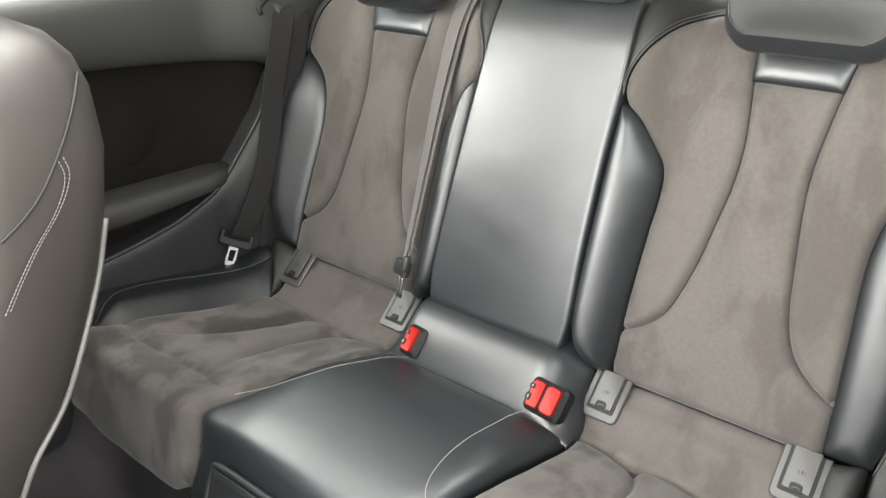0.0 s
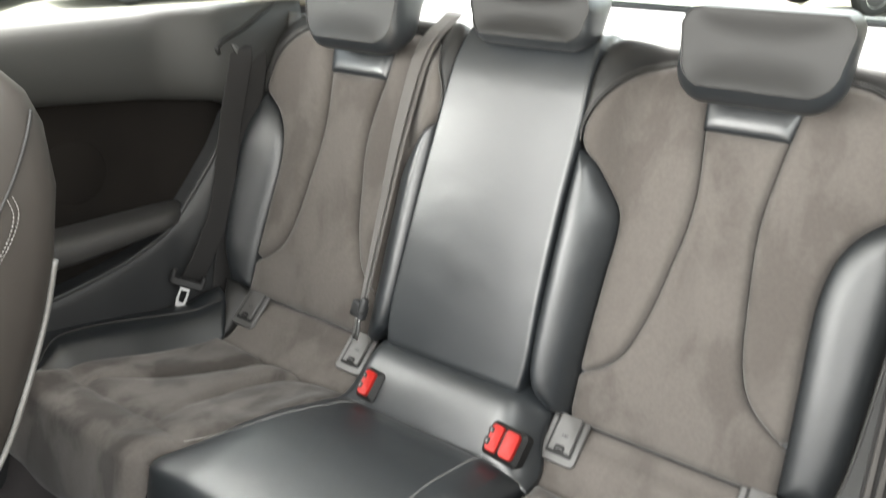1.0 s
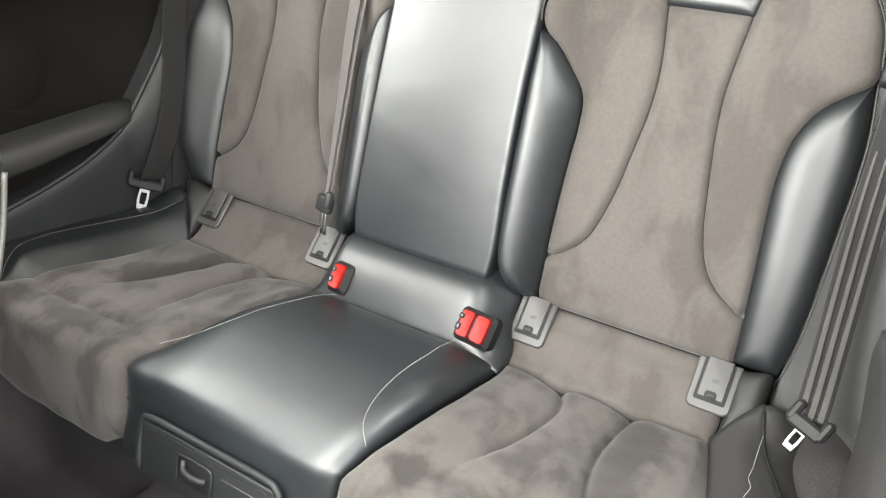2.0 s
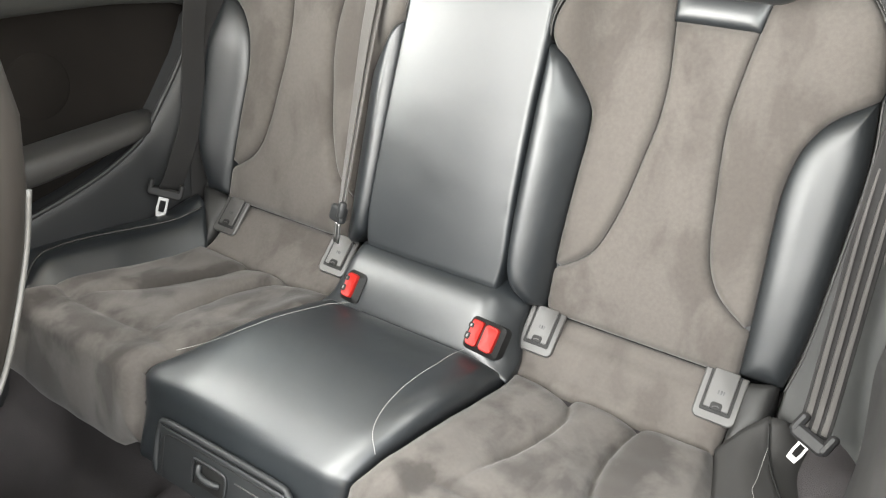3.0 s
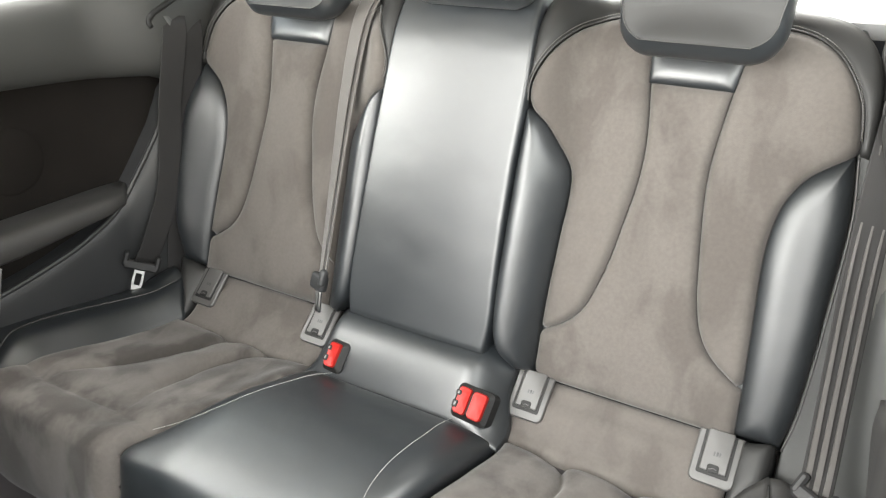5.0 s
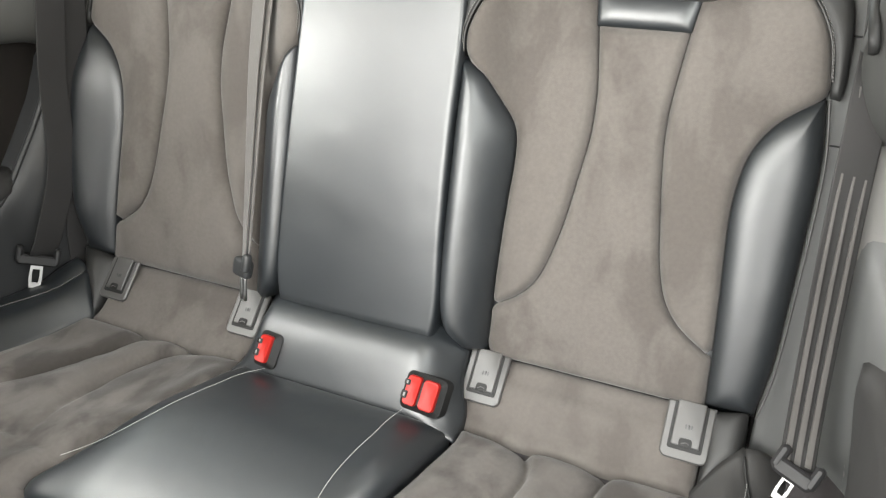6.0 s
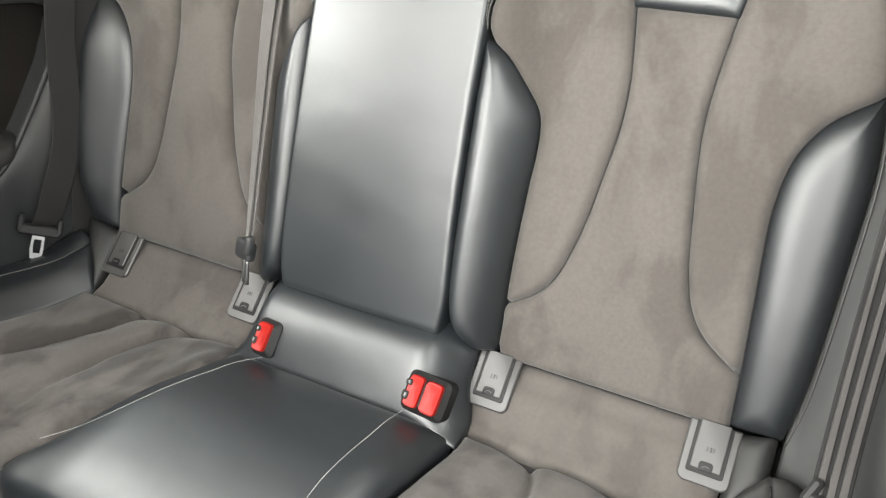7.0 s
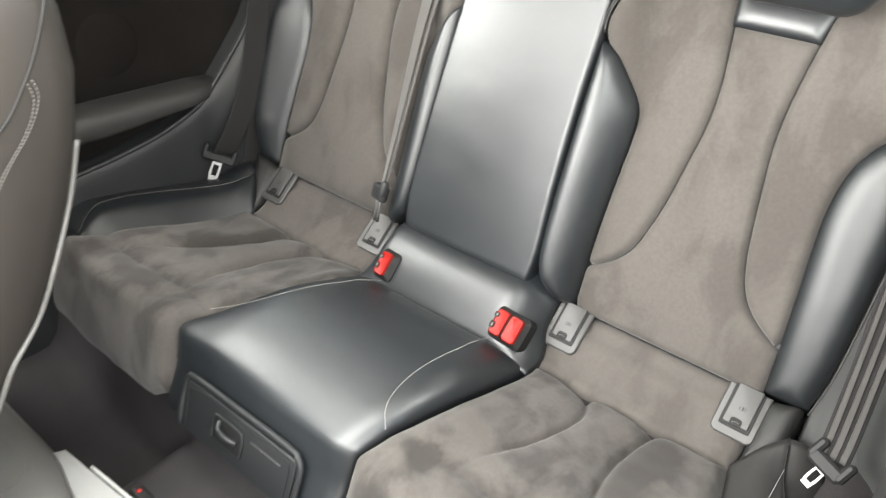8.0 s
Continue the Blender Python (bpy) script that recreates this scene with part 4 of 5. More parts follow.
    for z in (0.655, 0.77):
        k2.append(tube("joint", [tuple(bs(-1.0, z)[0] + bs(-1.0, z)[1] * 0.007), tuple(bs(0.6, z)[0] + bs(0.4, z)[1] * 0.008)], 0.0012, PLASTIC_BLACK, n=4))
    under(s, k2)


side_panel(-1)
side_panel(1)


# ---- car shell ----
def slab(name, corners, thick, material, label, category, parent=None, kind="structure"):
    """A plate with thickness from a planar outline; thick is a vector."""
    bm = bmesh.new()
    a = [bm.verts.new(c) for c in corners]
    d = [bm.verts.new(Vector(c) + Vector(thick)) for c in corners]
    bm.faces.new(a)
    bm.faces.new(d[::-1])
    for k in range(len(a)):
        k2 = (k + 1) % len(a)
        bm.faces.new((a[k], d[k], d[k2], a[k2]))
    ob = part(name, bm, material, parent, smooth=False)
    if parent is None:
        tagged(ob, label, category, kind=kind)
    return ob


def floor_sheet():
    """Carpeted floor with the tunnel's hump in one sheet, and a skirt below."""
    nx, ny = 80, 120
    verts, faces = [], []
    for j in range(ny + 1):
        y = -1.8 + 2.4 * j / ny
        for i in range(nx + 1):
            x = -0.73 + 1.46 * i / nx
            hump = -0.035 + 0.14 * smooth_step(0.345, 0.22, abs(x)) * smooth_step(0.1, -0.35, y)
            rise = 0.20 * smooth_step(-0.47, -0.37, y) ** 1.4 + 0.10 * smooth_step(0.50, 0.66, abs(x))
            verts.append(Vector((x, y, max(hump, rise) + 0.002 * noise.noise(Vector((x * 14, y * 14, 0))))))
    for j in range(ny):
        for i in range(nx):
            q = j * (nx + 1) + i
            faces.append((q, q + 1, q + nx + 2, q + nx + 1))
    first = len(verts)
    verts += [Vector((-0.73, -1.8, -0.05)), Vector((0.73, -1.8, -0.05)), Vector((0.73, 0.6, -0.05)), Vector((-0.73, 0.6, -0.05))]
    faces.append((first, first + 3, first + 2, first + 1))
    tagged(link("floor", verts, faces, CARPET), "dark grey carpeted car floor", "floor", kind="structure")


floor_sheet()
slab("seat_base", [(-0.66, -0.395, 0.0), (0.66, -0.395, 0.0), (0.66, -0.385, 0.24), (-0.66, -0.385, 0.24)], (0, 0.40, 0), CARPET, "carpeted base below the rear seat", "seat base")


def ceiling():
    """Headliner with the opening of the glass roof panel above the front seats."""
    bm = bmesh.new()
    ring = lambda x, y0, y1, up: [bm.verts.new((sx * x, y, 1.15 + 0.025 * (0.5 - y) / 1.75 + up)) for sx, y in ((-1, y0), (1, y0), (1, y1), (-1, y1))]
    low, low_in = ring(0.60, -1.25, 0.50, 0), ring(0.43, -1.06, -0.42, 0)
    top, top_in = ring(0.60, -1.25, 0.50, 0.04), ring(0.43, -1.06, -0.42, 0.04)
    for k in range(4):
        k2 = (k + 1) % 4
        bm.faces.new((low[k], low[k2], low_in[k2], low_in[k]))
        bm.faces.new((top[k], top_in[k], top_in[k2], top[k2]))
        bm.faces.new((low[k], top[k], top[k2], low[k2]))
        bm.faces.new((low_in[k], low_in[k2], top_in[k2], top_in[k]))
    tagged(part("ceiling", bm, HEADLINER, smooth=False), "pale fabric headliner with a glass roof panel", "ceiling", kind="structure")
    w = thing("window_4", (0, -0.74, 1.21), "fixed glass roof panel above the front seats", "window", kind="structure")
    pane = slab("pane", [(-0.45, -1.08, 1.216), (0.45, -1.08, 1.216), (0.45, -0.40, 1.207), (-0.45, -0.40, 1.207)], (0, 0, 0.005), PANE, "", "", parent=w)
    pane.visible_shadow = False
    under(w, [pane])


ceiling()
for sg, tag in ((-1, "a"), (1, "b")):
    slab("roof_rail", [(sg * 0.60, -1.25, 1.175), (sg * 0.60, 0.50, 1.15), (sg * 0.665, 0.45, 1.09), (sg * 0.665, -1.25, 1.11)], (0, 0, 0.04), HEADLINER, "pale roof edge above the side windows", "trim")
    front = -1.8
    outline = [(front, -0.05), (0.95, -0.05), (0.95, 0.862), (front, 0.862)]
    if sg > 0:
        # the passenger door stands open: its opening reaches down to the sill
        outline = [(front, -0.05), (0.95, -0.05), (0.95, 0.862), (-0.42, 0.862), (-0.44, 0.50), (-0.54, 0.14), (-0.62, 0.08), (-1.40, 0.08), (-1.44, 0.14), (-1.46, 0.862), (front, 0.862)]
    slab("wall_" + ("left" if sg < 0 else "right"), [(sg * 0.735, a, c) for a, c in outline], (sg * 0.02, 0, 0), PLASTIC, "car body side below the windows", "wall")
    slab("window_ledge", [(sg * 0.70, -0.62 if sg < 0 else -0.36, 0.866), (sg * 0.66, 0.32, 0.866), (sg * 0.735, 0.32, 0.864), (sg * 0.735, -0.62 if sg < 0 else -0.36, 0.864)], (0, 0, -0.012), TRIM_UP, "grey ledge below the side window", "trim")
    pb = lambda a, c, sg=sg: (Vector((sg * (0.655 - 0.30 * max(0, c - 0.87) - 0.06 * smooth_step(0.25, 0.65, a)), a, c)), Vector((-sg, 0, -0.1)).normalized())
    cp = thing("pillar", (sg * 0.64, 0.4, 0.87), "beige fabric covered rear roof pillar", "pillar", kind="structure")
    under(cp, [pad("cover", [(0.262, 0.862), (0.262, 0.884), (0.178, 1.025), (0.08, 1.17)], [(0.68, 0.850), (0.652, 0.90), (0.590, 1.036), (0.52, 1.17)], pb, HEADLINER, puff=0.015, roll=0.03, tuck=0.0, nv=30, nu=14, depth=0.05)])
    slab("pillar_front", [(sg * 0.69, -0.69, 0.86), (sg * 0.69, -0.61, 0.86), (sg * 0.645, -0.64, 1.13), (sg * 0.645, -0.72, 1.13)], (sg * 0.03, 0, 0), HEADLINER, "pale middle roof pillar", "pillar")
    w = thing("window_1" if sg < 0 else "window_2", (sg * 0.71, 0.0, 0.87), "fixed rear side window", "window", kind="structure")
    wk = [slab("pane", [(sg * 0.722, -0.62, 0.865), (sg * 0.722, 0.30, 0.865), (sg * 0.692, 0.15, 1.12), (sg * 0.692, -0.65, 1.12)], (sg * 0.004, 0, 0), PANE, "", "", parent=w)]
    wk[0].visible_shadow = False
    wk.append(tube("seal", [(sg * 0.718, -0.62, 0.862), (sg * 0.718, 0.0, 0.862), (sg * 0.716, 0.26, 0.864), (sg * 0.70, 0.272, 0.89), (sg * 0.69, 0.20, 1.01), (sg * 0.68, 0.13, 1.12)], 0.006, RUBBER, n=40))
    under(w, wk)

slab("parcel_shelf", [(-0.60, 0.30, 0.850), (0.60, 0.30, 0.850), (0.58, 0.86, 0.850), (-0.58, 0.86, 0.850)], (0, 0, -0.02), SHELF, "grey cloth parcel shelf behind the seats", "shelf")
slab("wall_rear", [(-0.74, 0.93, -0.05), (0.74, 0.93, -0.05), (0.74, 0.93, 0.86), (-0.74, 0.93, 0.86)], (0, 0.02, 0), PLASTIC, "tailgate below the rear window", "wall")
rw = thing("window_3", (0, 0.9, 0.86), "sloping rear window with a black frame", "window", kind="structure")
rk = [slab("pane", [(-0.60, 0.90, 0.855), (0.60, 0.90, 0.855), (0.52, 0.56, 1.15), (-0.52, 0.56, 1.15)], (0, 0.003, 0.003), PANE, "", "", parent=rw)]
rk[0].visible_shadow = False
rk.append(tube("window_frame", [(-0.52, 0.50, 1.14), (-0.545, 0.62, 1.03), (-0.56, 0.76, 0.90), (-0.545, 0.83, 0.862), (-0.50, 0.85, 0.855)], 0.022, PLASTIC_BLACK, n=30, sides=10))
rk.append(tube("window_frame", [(0.52, 0.50, 1.14), (0.545, 0.62, 1.03), (0.56, 0.76, 0.90), (0.545, 0.83, 0.862), (0.50, 0.85, 0.855)], 0.022, PLASTIC_BLACK, n=30, sides=10))
rk.append(tube("seal", [(-0.575, 0.50, 1.14), (-0.60, 0.60, 1.02), (-0.61, 0.68, 0.90), (-0.60, 0.73, 0.86)], 0.008, RUBBER, n=30, sides=10))
under(rw, rk)
# Out of view; enlarged to block low windscreen light from the rear seats.
slab("dashboard", [(-0.72, -1.75, 0.0), (0.72, -1.75, 0.0), (0.72, -1.72, 0.87), (-0.72, -1.72, 0.87)], (0, 0.56, 0), PLASTIC, "unseen dark dashboard closing the front of the cabin, raised to shade the rear seats", "dashboard")
slab("sill", [(0.66, -1.75, -0.05), (0.735, -1.75, -0.05), (0.735, -0.6, -0.05), (0.66, -0.6, -0.05)], (0, 0, 0.12), PLASTIC, "door sill beside the front seat", "sill")


# ---- front seat beside the camera ----
def front_seat():
    t = thing("front_seat", (-0.36, -0.75, 0.1), "grey and black leather front seat with light piping", "front seat")
    kids = []
    spec = [(0.26, -0.775, 0.24), (0.36, -0.735, 0.25), (0.463, -0.670, 0.255), (0.51, -0.640, 0.258), (0.553, -0.606, 0.26), (0.607, -0.574, 0.262), (0.674, -0.543, 0.264), (0.731, -0.522, 0.266), (0.80, -0.506, 0.268), (0.860, -0.505, 0.266), (0.890, -0.510, 0.257), (0.909, -0.520, 0.238), (0.921, -0.538, 0.205), (0.926, -0.560, 0.15)]
    rings = []
    for z, ys, hx in spec:
        hy = 0.085 if z < 0.85 else 0.085 - (z - 0.85) * 0.55
        rings.append(oval(-0.36, ys - hy * 0.75, z, hx, hy, 48, 4.4))
    kids.append(loft("backrest", rings, SEAT_LEATHER))
    at = lambda k, i, out=0.002: tuple(rings[i][k] + (rings[i][k] - Vector((-0.36, spec[i][1] - 0.06, spec[i][0]))).normalized() * out)
    kids.append(tube("piping", [at(1, 1), at(2, 2), at(2, 3), at(3, 4), at(3, 5), at(4, 6), at(4, 7)], 0.0034, PLASTIC_LIGHT, n=60, label="light grey piping"))
    for off in (0.0, 0.005):
        kids.append(stitches("stitching", [(-0.0915, y + off, z + off * 0.4) for y, z in ((-0.560, 0.807), (-0.558, 0.792), (-0.565, 0.775), (-0.580, 0.755), (-0.601, 0.734), (-0.623, 0.708), (-0.643, 0.682))], THREAD_GREY, r=0.0007))
    kids.append(tube("seam", [(-0.104, -0.517, 0.877), (-0.0948, -0.529, 0.860), (-0.0928, -0.542, 0.837), (-0.0922, -0.557, 0.814), (-0.0922, -0.581, 0.783), (-0.0930, -0.603, 0.764), (-0.096, -0.625, 0.749)], 0.0016, PLASTIC_BLACK, n=60))
    # seat cushion with raised side
    cr = []
    for y, h in ((-0.618, 0.05), (-0.632, 0.085), (-0.68, 0.10), (-0.85, 0.105), (-1.05, 0.11), (-1.13, 0.095), (-1.16, 0.06)):
        cr.append(oval(-0.36, y, 0.19, 0.25, h, 32, 3.6, ay=(0, 0, 1)))
    kids.append(loft("cushion", cr, CUSHION_LIT_LEATHER))
    for off in (0.0, 0.007):
        kids.append(stitches("stitching", [(-0.281 + off * 0.3, -0.656 - off, 0.288), (-0.239, -0.653 - off, 0.288), (-0.206 - off * 0.3, -0.655 - off, 0.288), (-0.181 - off, -0.664 - off, 0.289), (-0.171 - off, -0.685, 0.291), (-0.174 - off, -0.72, 0.292)], THREAD_GREY))
    shape = [(-0.214, -0.628), (-0.206, -0.613), (-0.142, -0.609), (-0.062, -0.604), (-0.060, -0.652), (-0.110, -0.648), (-0.148, -0.640), (-0.180, -0.632)]
    cover = bmesh.new()
    layers = [[cover.verts.new((-0.13 + (px + 0.13) * f, -0.622 + (py + 0.622) * f, z)) for px, py in shape] for z, f in ((0.200, 1.0), (0.262, 1.0), (0.268, 0.97), (0.271, 0.90))]
    for lo, hi in zip(layers, layers[1:]):
        for k in range(len(shape)):
            k2 = (k + 1) % len(shape)
            cover.faces.new((lo[k], hi[k], hi[k2], lo[k2]))
    cover.faces.new(layers[-1][::-1])
    kids.append(part("side_cover", cover, PALE, label="pale grey plastic side cover"))
    kids.append(tube("lever", [(-0.144, -0.607, 0.274), (-0.10, -0.604, 0.274), (-0.05, -0.601, 0.274)], 0.0026, THREAD, n=8))
    hr = [oval(-0.345, -0.515 + 0.16 * (z - 0.98), z, hx, hy, 32, 3.2) for z, hx, hy in ((0.936, 0.09, 0.03), (0.939, 0.128, 0.046), (0.950, 0.146, 0.060), (1.0, 0.150, 0.066), (1.05, 0.142, 0.060), (1.075, 0.12, 0.045), (1.085, 0.08, 0.03))]
    kids.append(loft("head_pad", hr, LEATHER_SOFT))
    for sx in (-0.405, -0.265):
        kids.append(tube("post", [(sx, -0.545, 0.905), (sx, -0.535, 0.955)], 0.006, METAL, n=4, sides=10))
    under(t, kids)
    b = thing("belt_buckle", (-0.085, -0.62, 0.20), "front seat belt buckle on a steel stalk", "belt buckle")
    bk = [block("stalk", (0.012, 0.014, 0.16), (-0.088, -0.625, 0.145), METAL, bevel=0.003, rot=(-25, 0, 0)),
          block("case", (0.045, 0.022, 0.05), (-0.085, -0.585, 0.215), PLASTIC_BLACK, bevel=0.006, rot=(-25, 0, 0)),
          block("button", (0.007, 0.008, 0.006), (-0.092, -0.577, 0.238), RED, bevel=0.003, rot=(-25, 0, 0))]
    under(b, bk)


front_seat()


# ---- outside: car park ----
GROUND = mat("gravel_yard", (0.34, 0.31, 0.25), 0.95, var=0.25, big=0.6, fine=30, bump=0.4, depth=0.02)
HEDGE = mat("hedge_leaf", (0.07, 0.13, 0.03), 0.8, var=0.5, big=3, fine=40, bump=0.0)
FENCE = mat("fence_steel", (0.30, 0.32, 0.31), 0.5, metal=0.4, var=0.1, bump=0.0)
TYRE = mat("tyre", (0.02, 0.02, 0.02), 0.8, var=0.2, bump=0.0)
RIM = mat("alloy", (0.55, 0.55, 0.55), 0.35, metal=0.8, var=0.1, bump=0.0)
DARK_GLASS = mat("car_glass", (0.02, 0.025, 0.025), 0.08, var=0.1, bump=0.0)
LAMP_RED = mat("tail_lens", (0.5, 0.02, 0.02), 0.2, var=0.1, bump=0.0)
LAMP_CLEAR = mat("head_lens", (0.6, 0.6, 0.6), 0.1, var=0.1, bump=0.0)
PLATE = mat("plate", (0.7, 0.68, 0.55), 0.4, var=0.05, bump=0.0)
GZ = -0.30


def paint(name, c):
    return mat(name, c, 0.35, var=0.06, big=2, bump=0.0, spec=0.08)


def ground():
    bm = bmesh.new()
    bmesh.ops.create_grid(bm, x_segments=60, y_segments=60, size=1.0)
    for v in bm.verts:
        r = max(abs(v.co.x), abs(v.co.y))
        k = 12 + 1500 * r ** 4
        v.co = Vector((v.co.x * k, v.co.y * k, GZ + 0.02 * noise.noise(Vector((v.co.x * 9, v.co.y * 9, 0))) * (r > 0.2) - 0.02))
    tagged(part("ground", bm, GROUND), "pale gravel car park ground", "ground", kind="structure")


ground()


def parked_car(at, turn, colour, label, tall=1.45, long=4.4, wide=1.78, boxy=0.0):
    """A parked car along its own x (front at +x): lower body, cabin, roof, wheels, lamps, plate."""
    m = pose(at[0], at[1], GZ, 0, 0, turn)
    t = thing("parked_car", (at[0], at[1], GZ), label, "car", "parked cars")
    kids = []
    L, w, belt = long / 2, wide / 2, tall * 0.62
    rings = []
    for u, top, half in ((-1, 0.60, 0.80), (-0.985, 0.78, 0.93), (-0.93, 0.93, 0.98), (-0.6, 1.0, 1.0), (0, 1.0, 1.0), (0.42, 0.99, 1.0), (0.55, 0.93 + 0.04 * boxy, 0.99), (0.85, 0.82, 0.96), (0.95, 0.74, 0.9), (0.99, 0.62, 0.8), (1.0, 0.5, 0.7)):
        lo, hi = 0.20, belt * top
        rings.append([m @ v for v in oval(u * L, 0, (lo + hi) / 2, w * half, (hi - lo) / 2, 24, 4.5, ax=(0, 1, 0), ay=(0, 0, 1))])
    kids.append(loft("body", rings, colour))
    def cabin(name, lo, hi, mtl, s):
        rr = []
        back_low, back_up = -0.93 + 0.0 * boxy, -0.70 - 0.18 * boxy
        for z, k in zip(np.linspace(lo, hi, 5), np.linspace(lo, hi, 5)):
            f = (z - belt) / (tall - belt)
            x0 = L * (back_low + (back_up - back_low) * f)
            x1 = L * (0.44 - 0.36 * f)
            rr.append([m @ v for v in oval((x0 + x1) / 2, 0, z, (x1 - x0) / 2 * s, w * (0.95 - 0.16 * f) * s, 32, 6)])
        kids.append(loft(name, rr, mtl))
    cabin("glasshouse", belt - 0.03, tall - 0.06, DARK_GLASS, 1.0)
    cabin("roof", tall - 0.075, tall, colour, 1.005)
    for sx in (-1, 1):
        for u in (0.40, 0.02, -0.42, -0.84):
            p = m @ Vector((u * L, sx * w * 0.90, belt))
            q = m @ Vector((u * L * (0.93 if u > 0.3 else 1.0) - (0.28 * L if u > 0.3 else -0.06 * L * (u < -0.8)), sx * w * 0.80, tall - 0.05))
            kids.append(tube("roof_post", [tuple(p), tuple(q)], 0.035, colour, n=3, sides=6))
        for u in (-0.60, 0.62):
            c = (u * L, sx * (w - 0.10), 0.32)
            tyre = [[m @ v for v in oval(c[0], c[1] + o, c[2], r, r, 28, 2, ax=(1, 0, 0), ay=(0, 0, 1))] for o, r in ((-0.10, 0.28), (-0.09, 0.315), (0.09, 0.315), (0.105, 0.29), (0.105, 0.215))]
            if sx < 0:
                tyre = [[m @ v for v in oval(c[0], c[1] - o, c[2], r, r, 28, 2, ax=(1, 0, 0), ay=(0, 0, 1))] for o, r in ((-0.10, 0.28), (-0.09, 0.315), (0.09, 0.315), (0.105, 0.29), (0.105, 0.215))]
            kids.append(loft("tyre", tyre, TYRE))
            rim = [[m @ v for v in oval(c[0], c[1] + sx * o, c[2], r, r, 28, 2, ax=(1, 0, 0), ay=(0, 0, 1))] for o, r in ((0.08, 0.215), (0.108, 0.20), (0.095, 0.16), (0.10, 0.05), (0.108, 0.03))]
            kids.append(loft("rim", rim, RIM))
        kids.append(block("tail_lamp", (0.06, 0.26, 0.16), m @ Vector((-L * 0.975, sx * w * 0.72, belt * 0.80)), LAMP_RED, bevel=0.02, rot=(0, 0, turn)))
        kids.append(block("head_lamp", (0.20, 0.30, 0.12), m @ Vector((L * 0.925, sx * w * 0.66, belt * 0.70)), LAMP_CLEAR, bevel=0.03, rot=(0, 0, turn)))
        kids.append(block("mirror", (0.12, 0.16, 0.11), m @ Vector((L * 0.36, sx * (w + 0.06), belt + 0.03)), colour, bevel=0.03, rot=(0, 0, turn)))
        side_y = sx * (w + 0.004)
        for u in (-0.60, 0.62):
            arch = [m @ Vector((u * L + 0.37 * math.cos(a), sx * (w - 0.012), 0.32 + 0.37 * math.sin(a))) for a in np.linspace(-0.1, math.pi + 0.1, 14)]
            kids.append(tube("wheel_arch", [tuple(p) for p in arch], 0.035, TYRE, n=26, sides=8))
        for u in (-0.42, 0.02, 0.42):
            kids.append(tube("door_joint", [tuple(m @ Vector((u * L, side_y * 0.995, z))) for z in (0.30, 0.55, belt - 0.10)], 0.006, PLASTIC_BLACK, n=8))
        for u in (-0.34, 0.08):
            kids.append(block("door_handle", (0.20, 0.03, 0.035), m @ Vector((u * L, side_y, belt - 0.16)), colour, bevel=0.01, rot=(0, 0, turn)))
        kids.append(block("door_sill", (1.7, 0.05, 0.09), m @ Vector((0.02 * L, sx * (w - 0.03), 0.25)), PLASTIC_BLACK, bevel=0.02, rot=(0, 0, turn)))
        if boxy > 0.8:
            kids.append(tube("roof_rail", [tuple(m @ Vector((u * L, sx * w * 0.74, tall + dz))) for u, dz in ((-0.78, -0.01), (-0.72, 0.05), (-0.1, 0.055), (0.04, -0.01))], 0.02, PLASTIC_BLACK, n=24, sides=8))
    for u, z in ((-0.992, 0.40), (0.985, 0.34)):
        kids.append(block("bumper", (0.12, wide * 0.86, 0.20), m @ Vector((u * L, 0, z)), colour if boxy < 0.8 else PLASTIC_BLACK, bevel=0.05, rot=(0, 0, turn)))
    kids.append(block("grille", (0.05, 0.8, 0.16), m @ Vector((L * 0.985, 0, 0.48)), PLASTIC_BLACK, bevel=0.02, rot=(0, 0, turn)))
    kids.append(block("plate", (0.02, 0.5, 0.11), m @ Vector((-L * 0.998, 0, belt * 0.62)), PLATE, bevel=0.004, rot=(0, 0, turn)))
    under(t, kids)


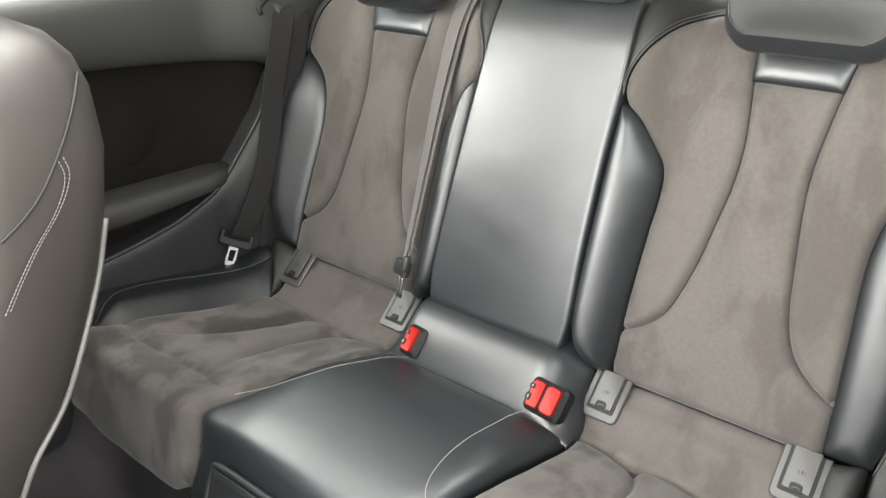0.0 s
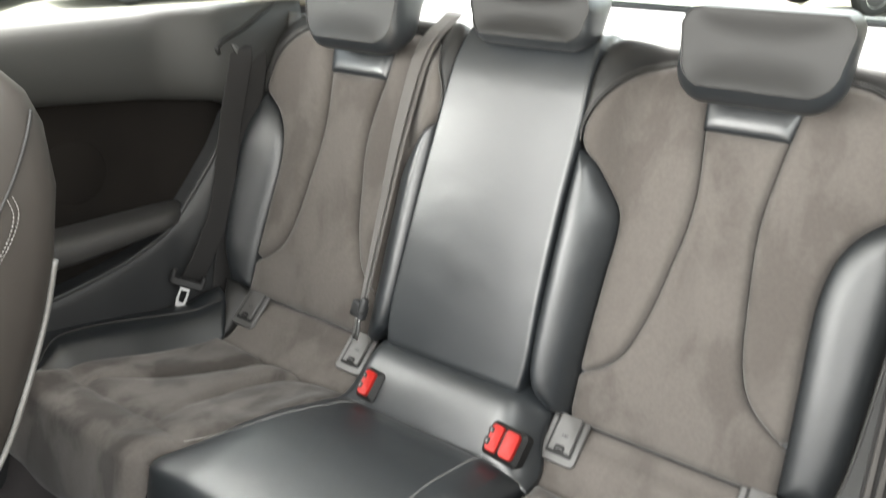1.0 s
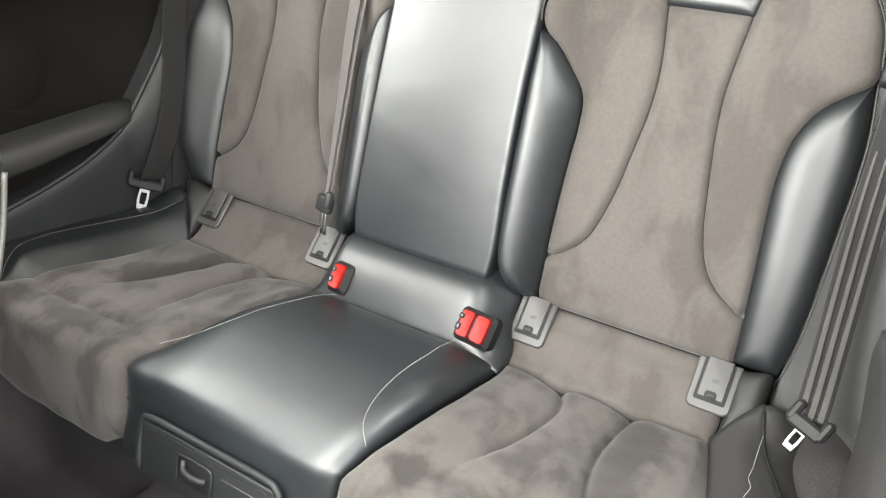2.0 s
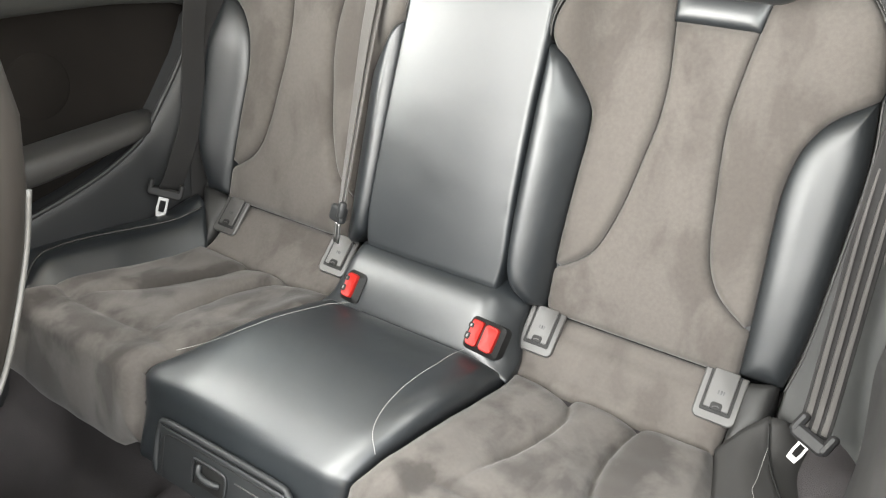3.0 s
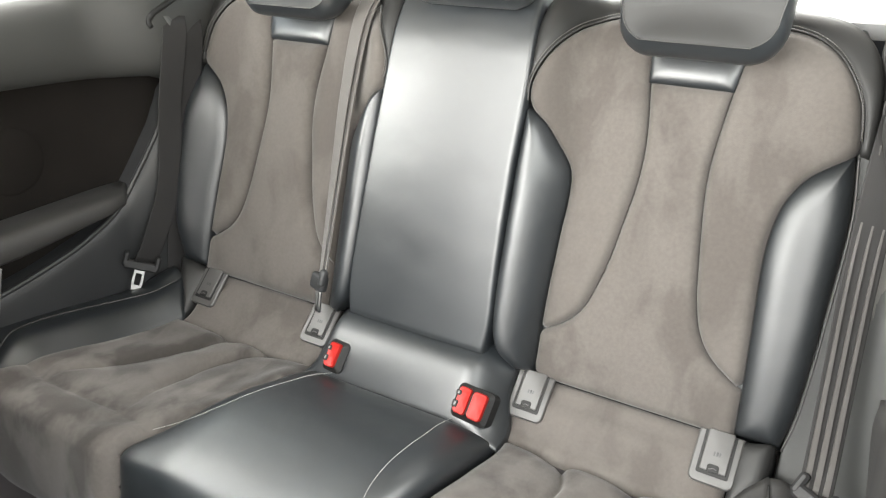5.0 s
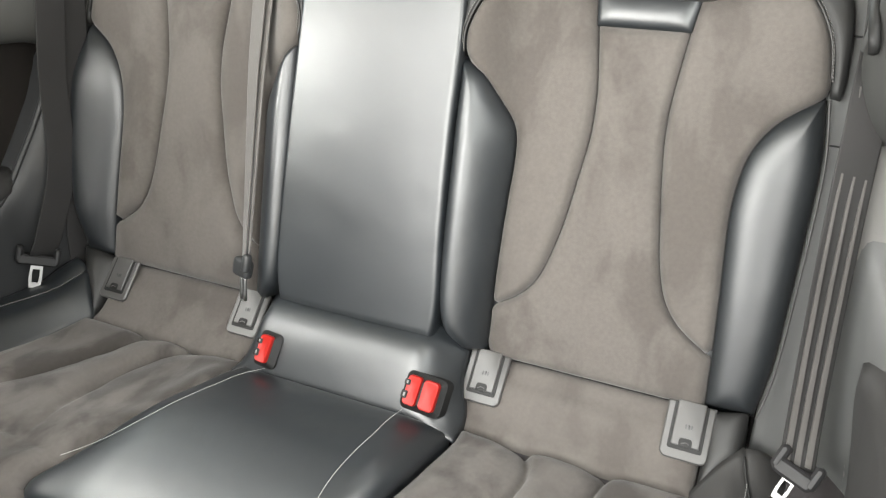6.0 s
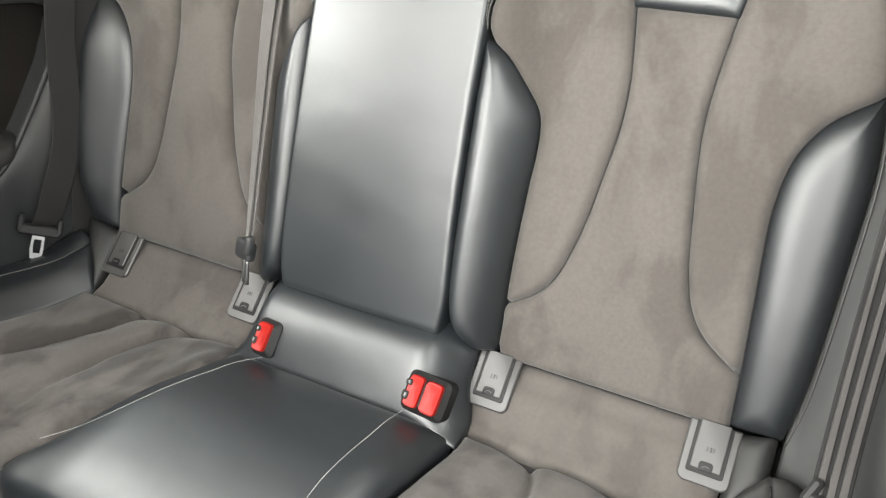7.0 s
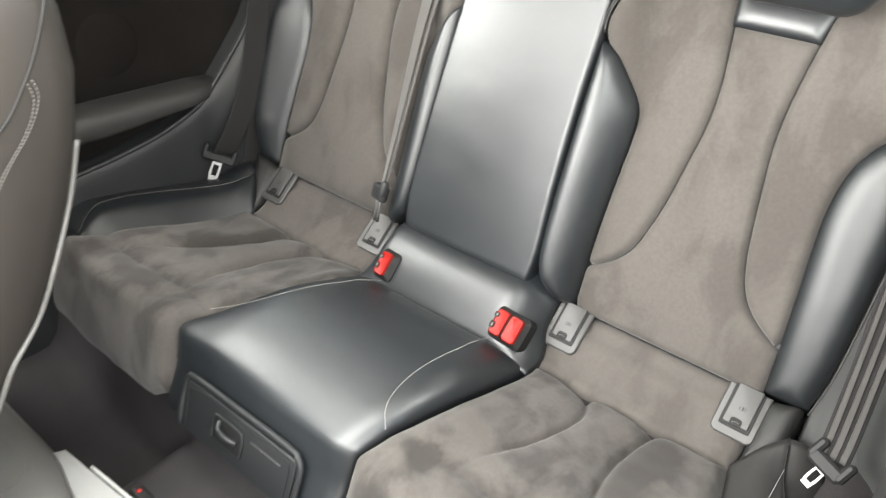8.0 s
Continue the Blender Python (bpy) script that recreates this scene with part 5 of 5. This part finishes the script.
BLACK_PAINT, BLUE_PAINT = paint("black_paint", (0.003, 0.003, 0.0035)), paint("blue_paint", (0.0035, 0.009, 0.032))
WHITE_PAINT, SILVER_PAINT = paint("white_paint", (0.78, 0.78, 0.78)), paint("silver_paint", (0.38, 0.39, 0.38))
GREY_PAINT = paint("grey_paint", (0.07, 0.07, 0.072))
parked_car((-0.55, 14.5), 48, BLACK_PAINT, "black off-roader parked on gravel seen from behind", 1.78, 4.7, 1.9, 0.9)
parked_car((-3.3, 17.6), 172, BLUE_PAINT, "dark blue van parked on gravel", 1.98, 4.9, 1.9, 0.9)
parked_car((-9.1, 23.0), 284, GREY_PAINT, "grey hatchback parked facing the seats", 1.5, 4.2, 1.8, 0.3)
parked_car((-6.7, 13.05), 96, WHITE_PAINT, "white hatchback with red tail lamps", 1.48, 4.3, 1.8, 0.3)
parked_car((-10.2, 12.2), 140, WHITE_PAINT, "white estate car parked on gravel", 1.46, 4.5, 1.8, 0.5)
parked_car((-11.2, 8.2), 250, SILVER_PAINT, "light grey saloon parked on gravel", 1.46, 4.5, 1.8, 0.0)
parked_car((-14.8, 8.2), 290, BLACK_PAINT, "dark hatchback seen from the front", 1.48, 4.2, 1.76, 0.3)
parked_car((-12.4, 4.6), 315, BLACK_PAINT, "black estate car at the edge of the yard", 1.5, 4.5, 1.8, 0.5)


def fence():
    t = thing("fence", (-6, 27, GZ), "grey steel palisade fence round the car park", "fence")
    me = None
    kids = []
    for k in range(150):
        x = -24 + k * 0.22
        if me is None:
            ob = block("pale", (0.07, 0.03, 2.0), (0, 0, 1.0), FENCE, bevel=0.008, segs=1)
            me = ob.data
        else:
            ob = new("pale", me)
        ob.matrix_world = pose(x, 27, GZ)
        kids.append(ob)
    for z in (0.5, 1.6):
        kids.append(block("rail", (33.4, 0.05, 0.06), (-7.6, 27.04, GZ + z), FENCE, bevel=0.008))
    under(t, kids)


fence()


def hedge():
    rng = np.random.default_rng(4)
    verts, faces = [], []
    for k in range(9000):
        c = np.array([rng.uniform(-32, 16), 29.5 + rng.normal(0, 0.8), GZ + abs(rng.normal(1.6, 1.2))])
        c[2] = min(c[2], GZ + 4.2 + 0.9 * math.sin(c[0] * 0.9))
        a, b = rng.normal(0, 1, 3), rng.normal(0, 1, 3)
        a, b = a / np.linalg.norm(a) * 0.16, b / np.linalg.norm(b) * 0.09
        f = len(verts)
        verts += [c - a, c + b, c + a, c - b]
        faces.append((f, f + 1, f + 2, f + 3))
    ob = link("hedge", verts, faces, HEDGE, smooth=False)
    tagged(ob, "tall green hedge behind the fence", "hedge", kind="stuff")


hedge()
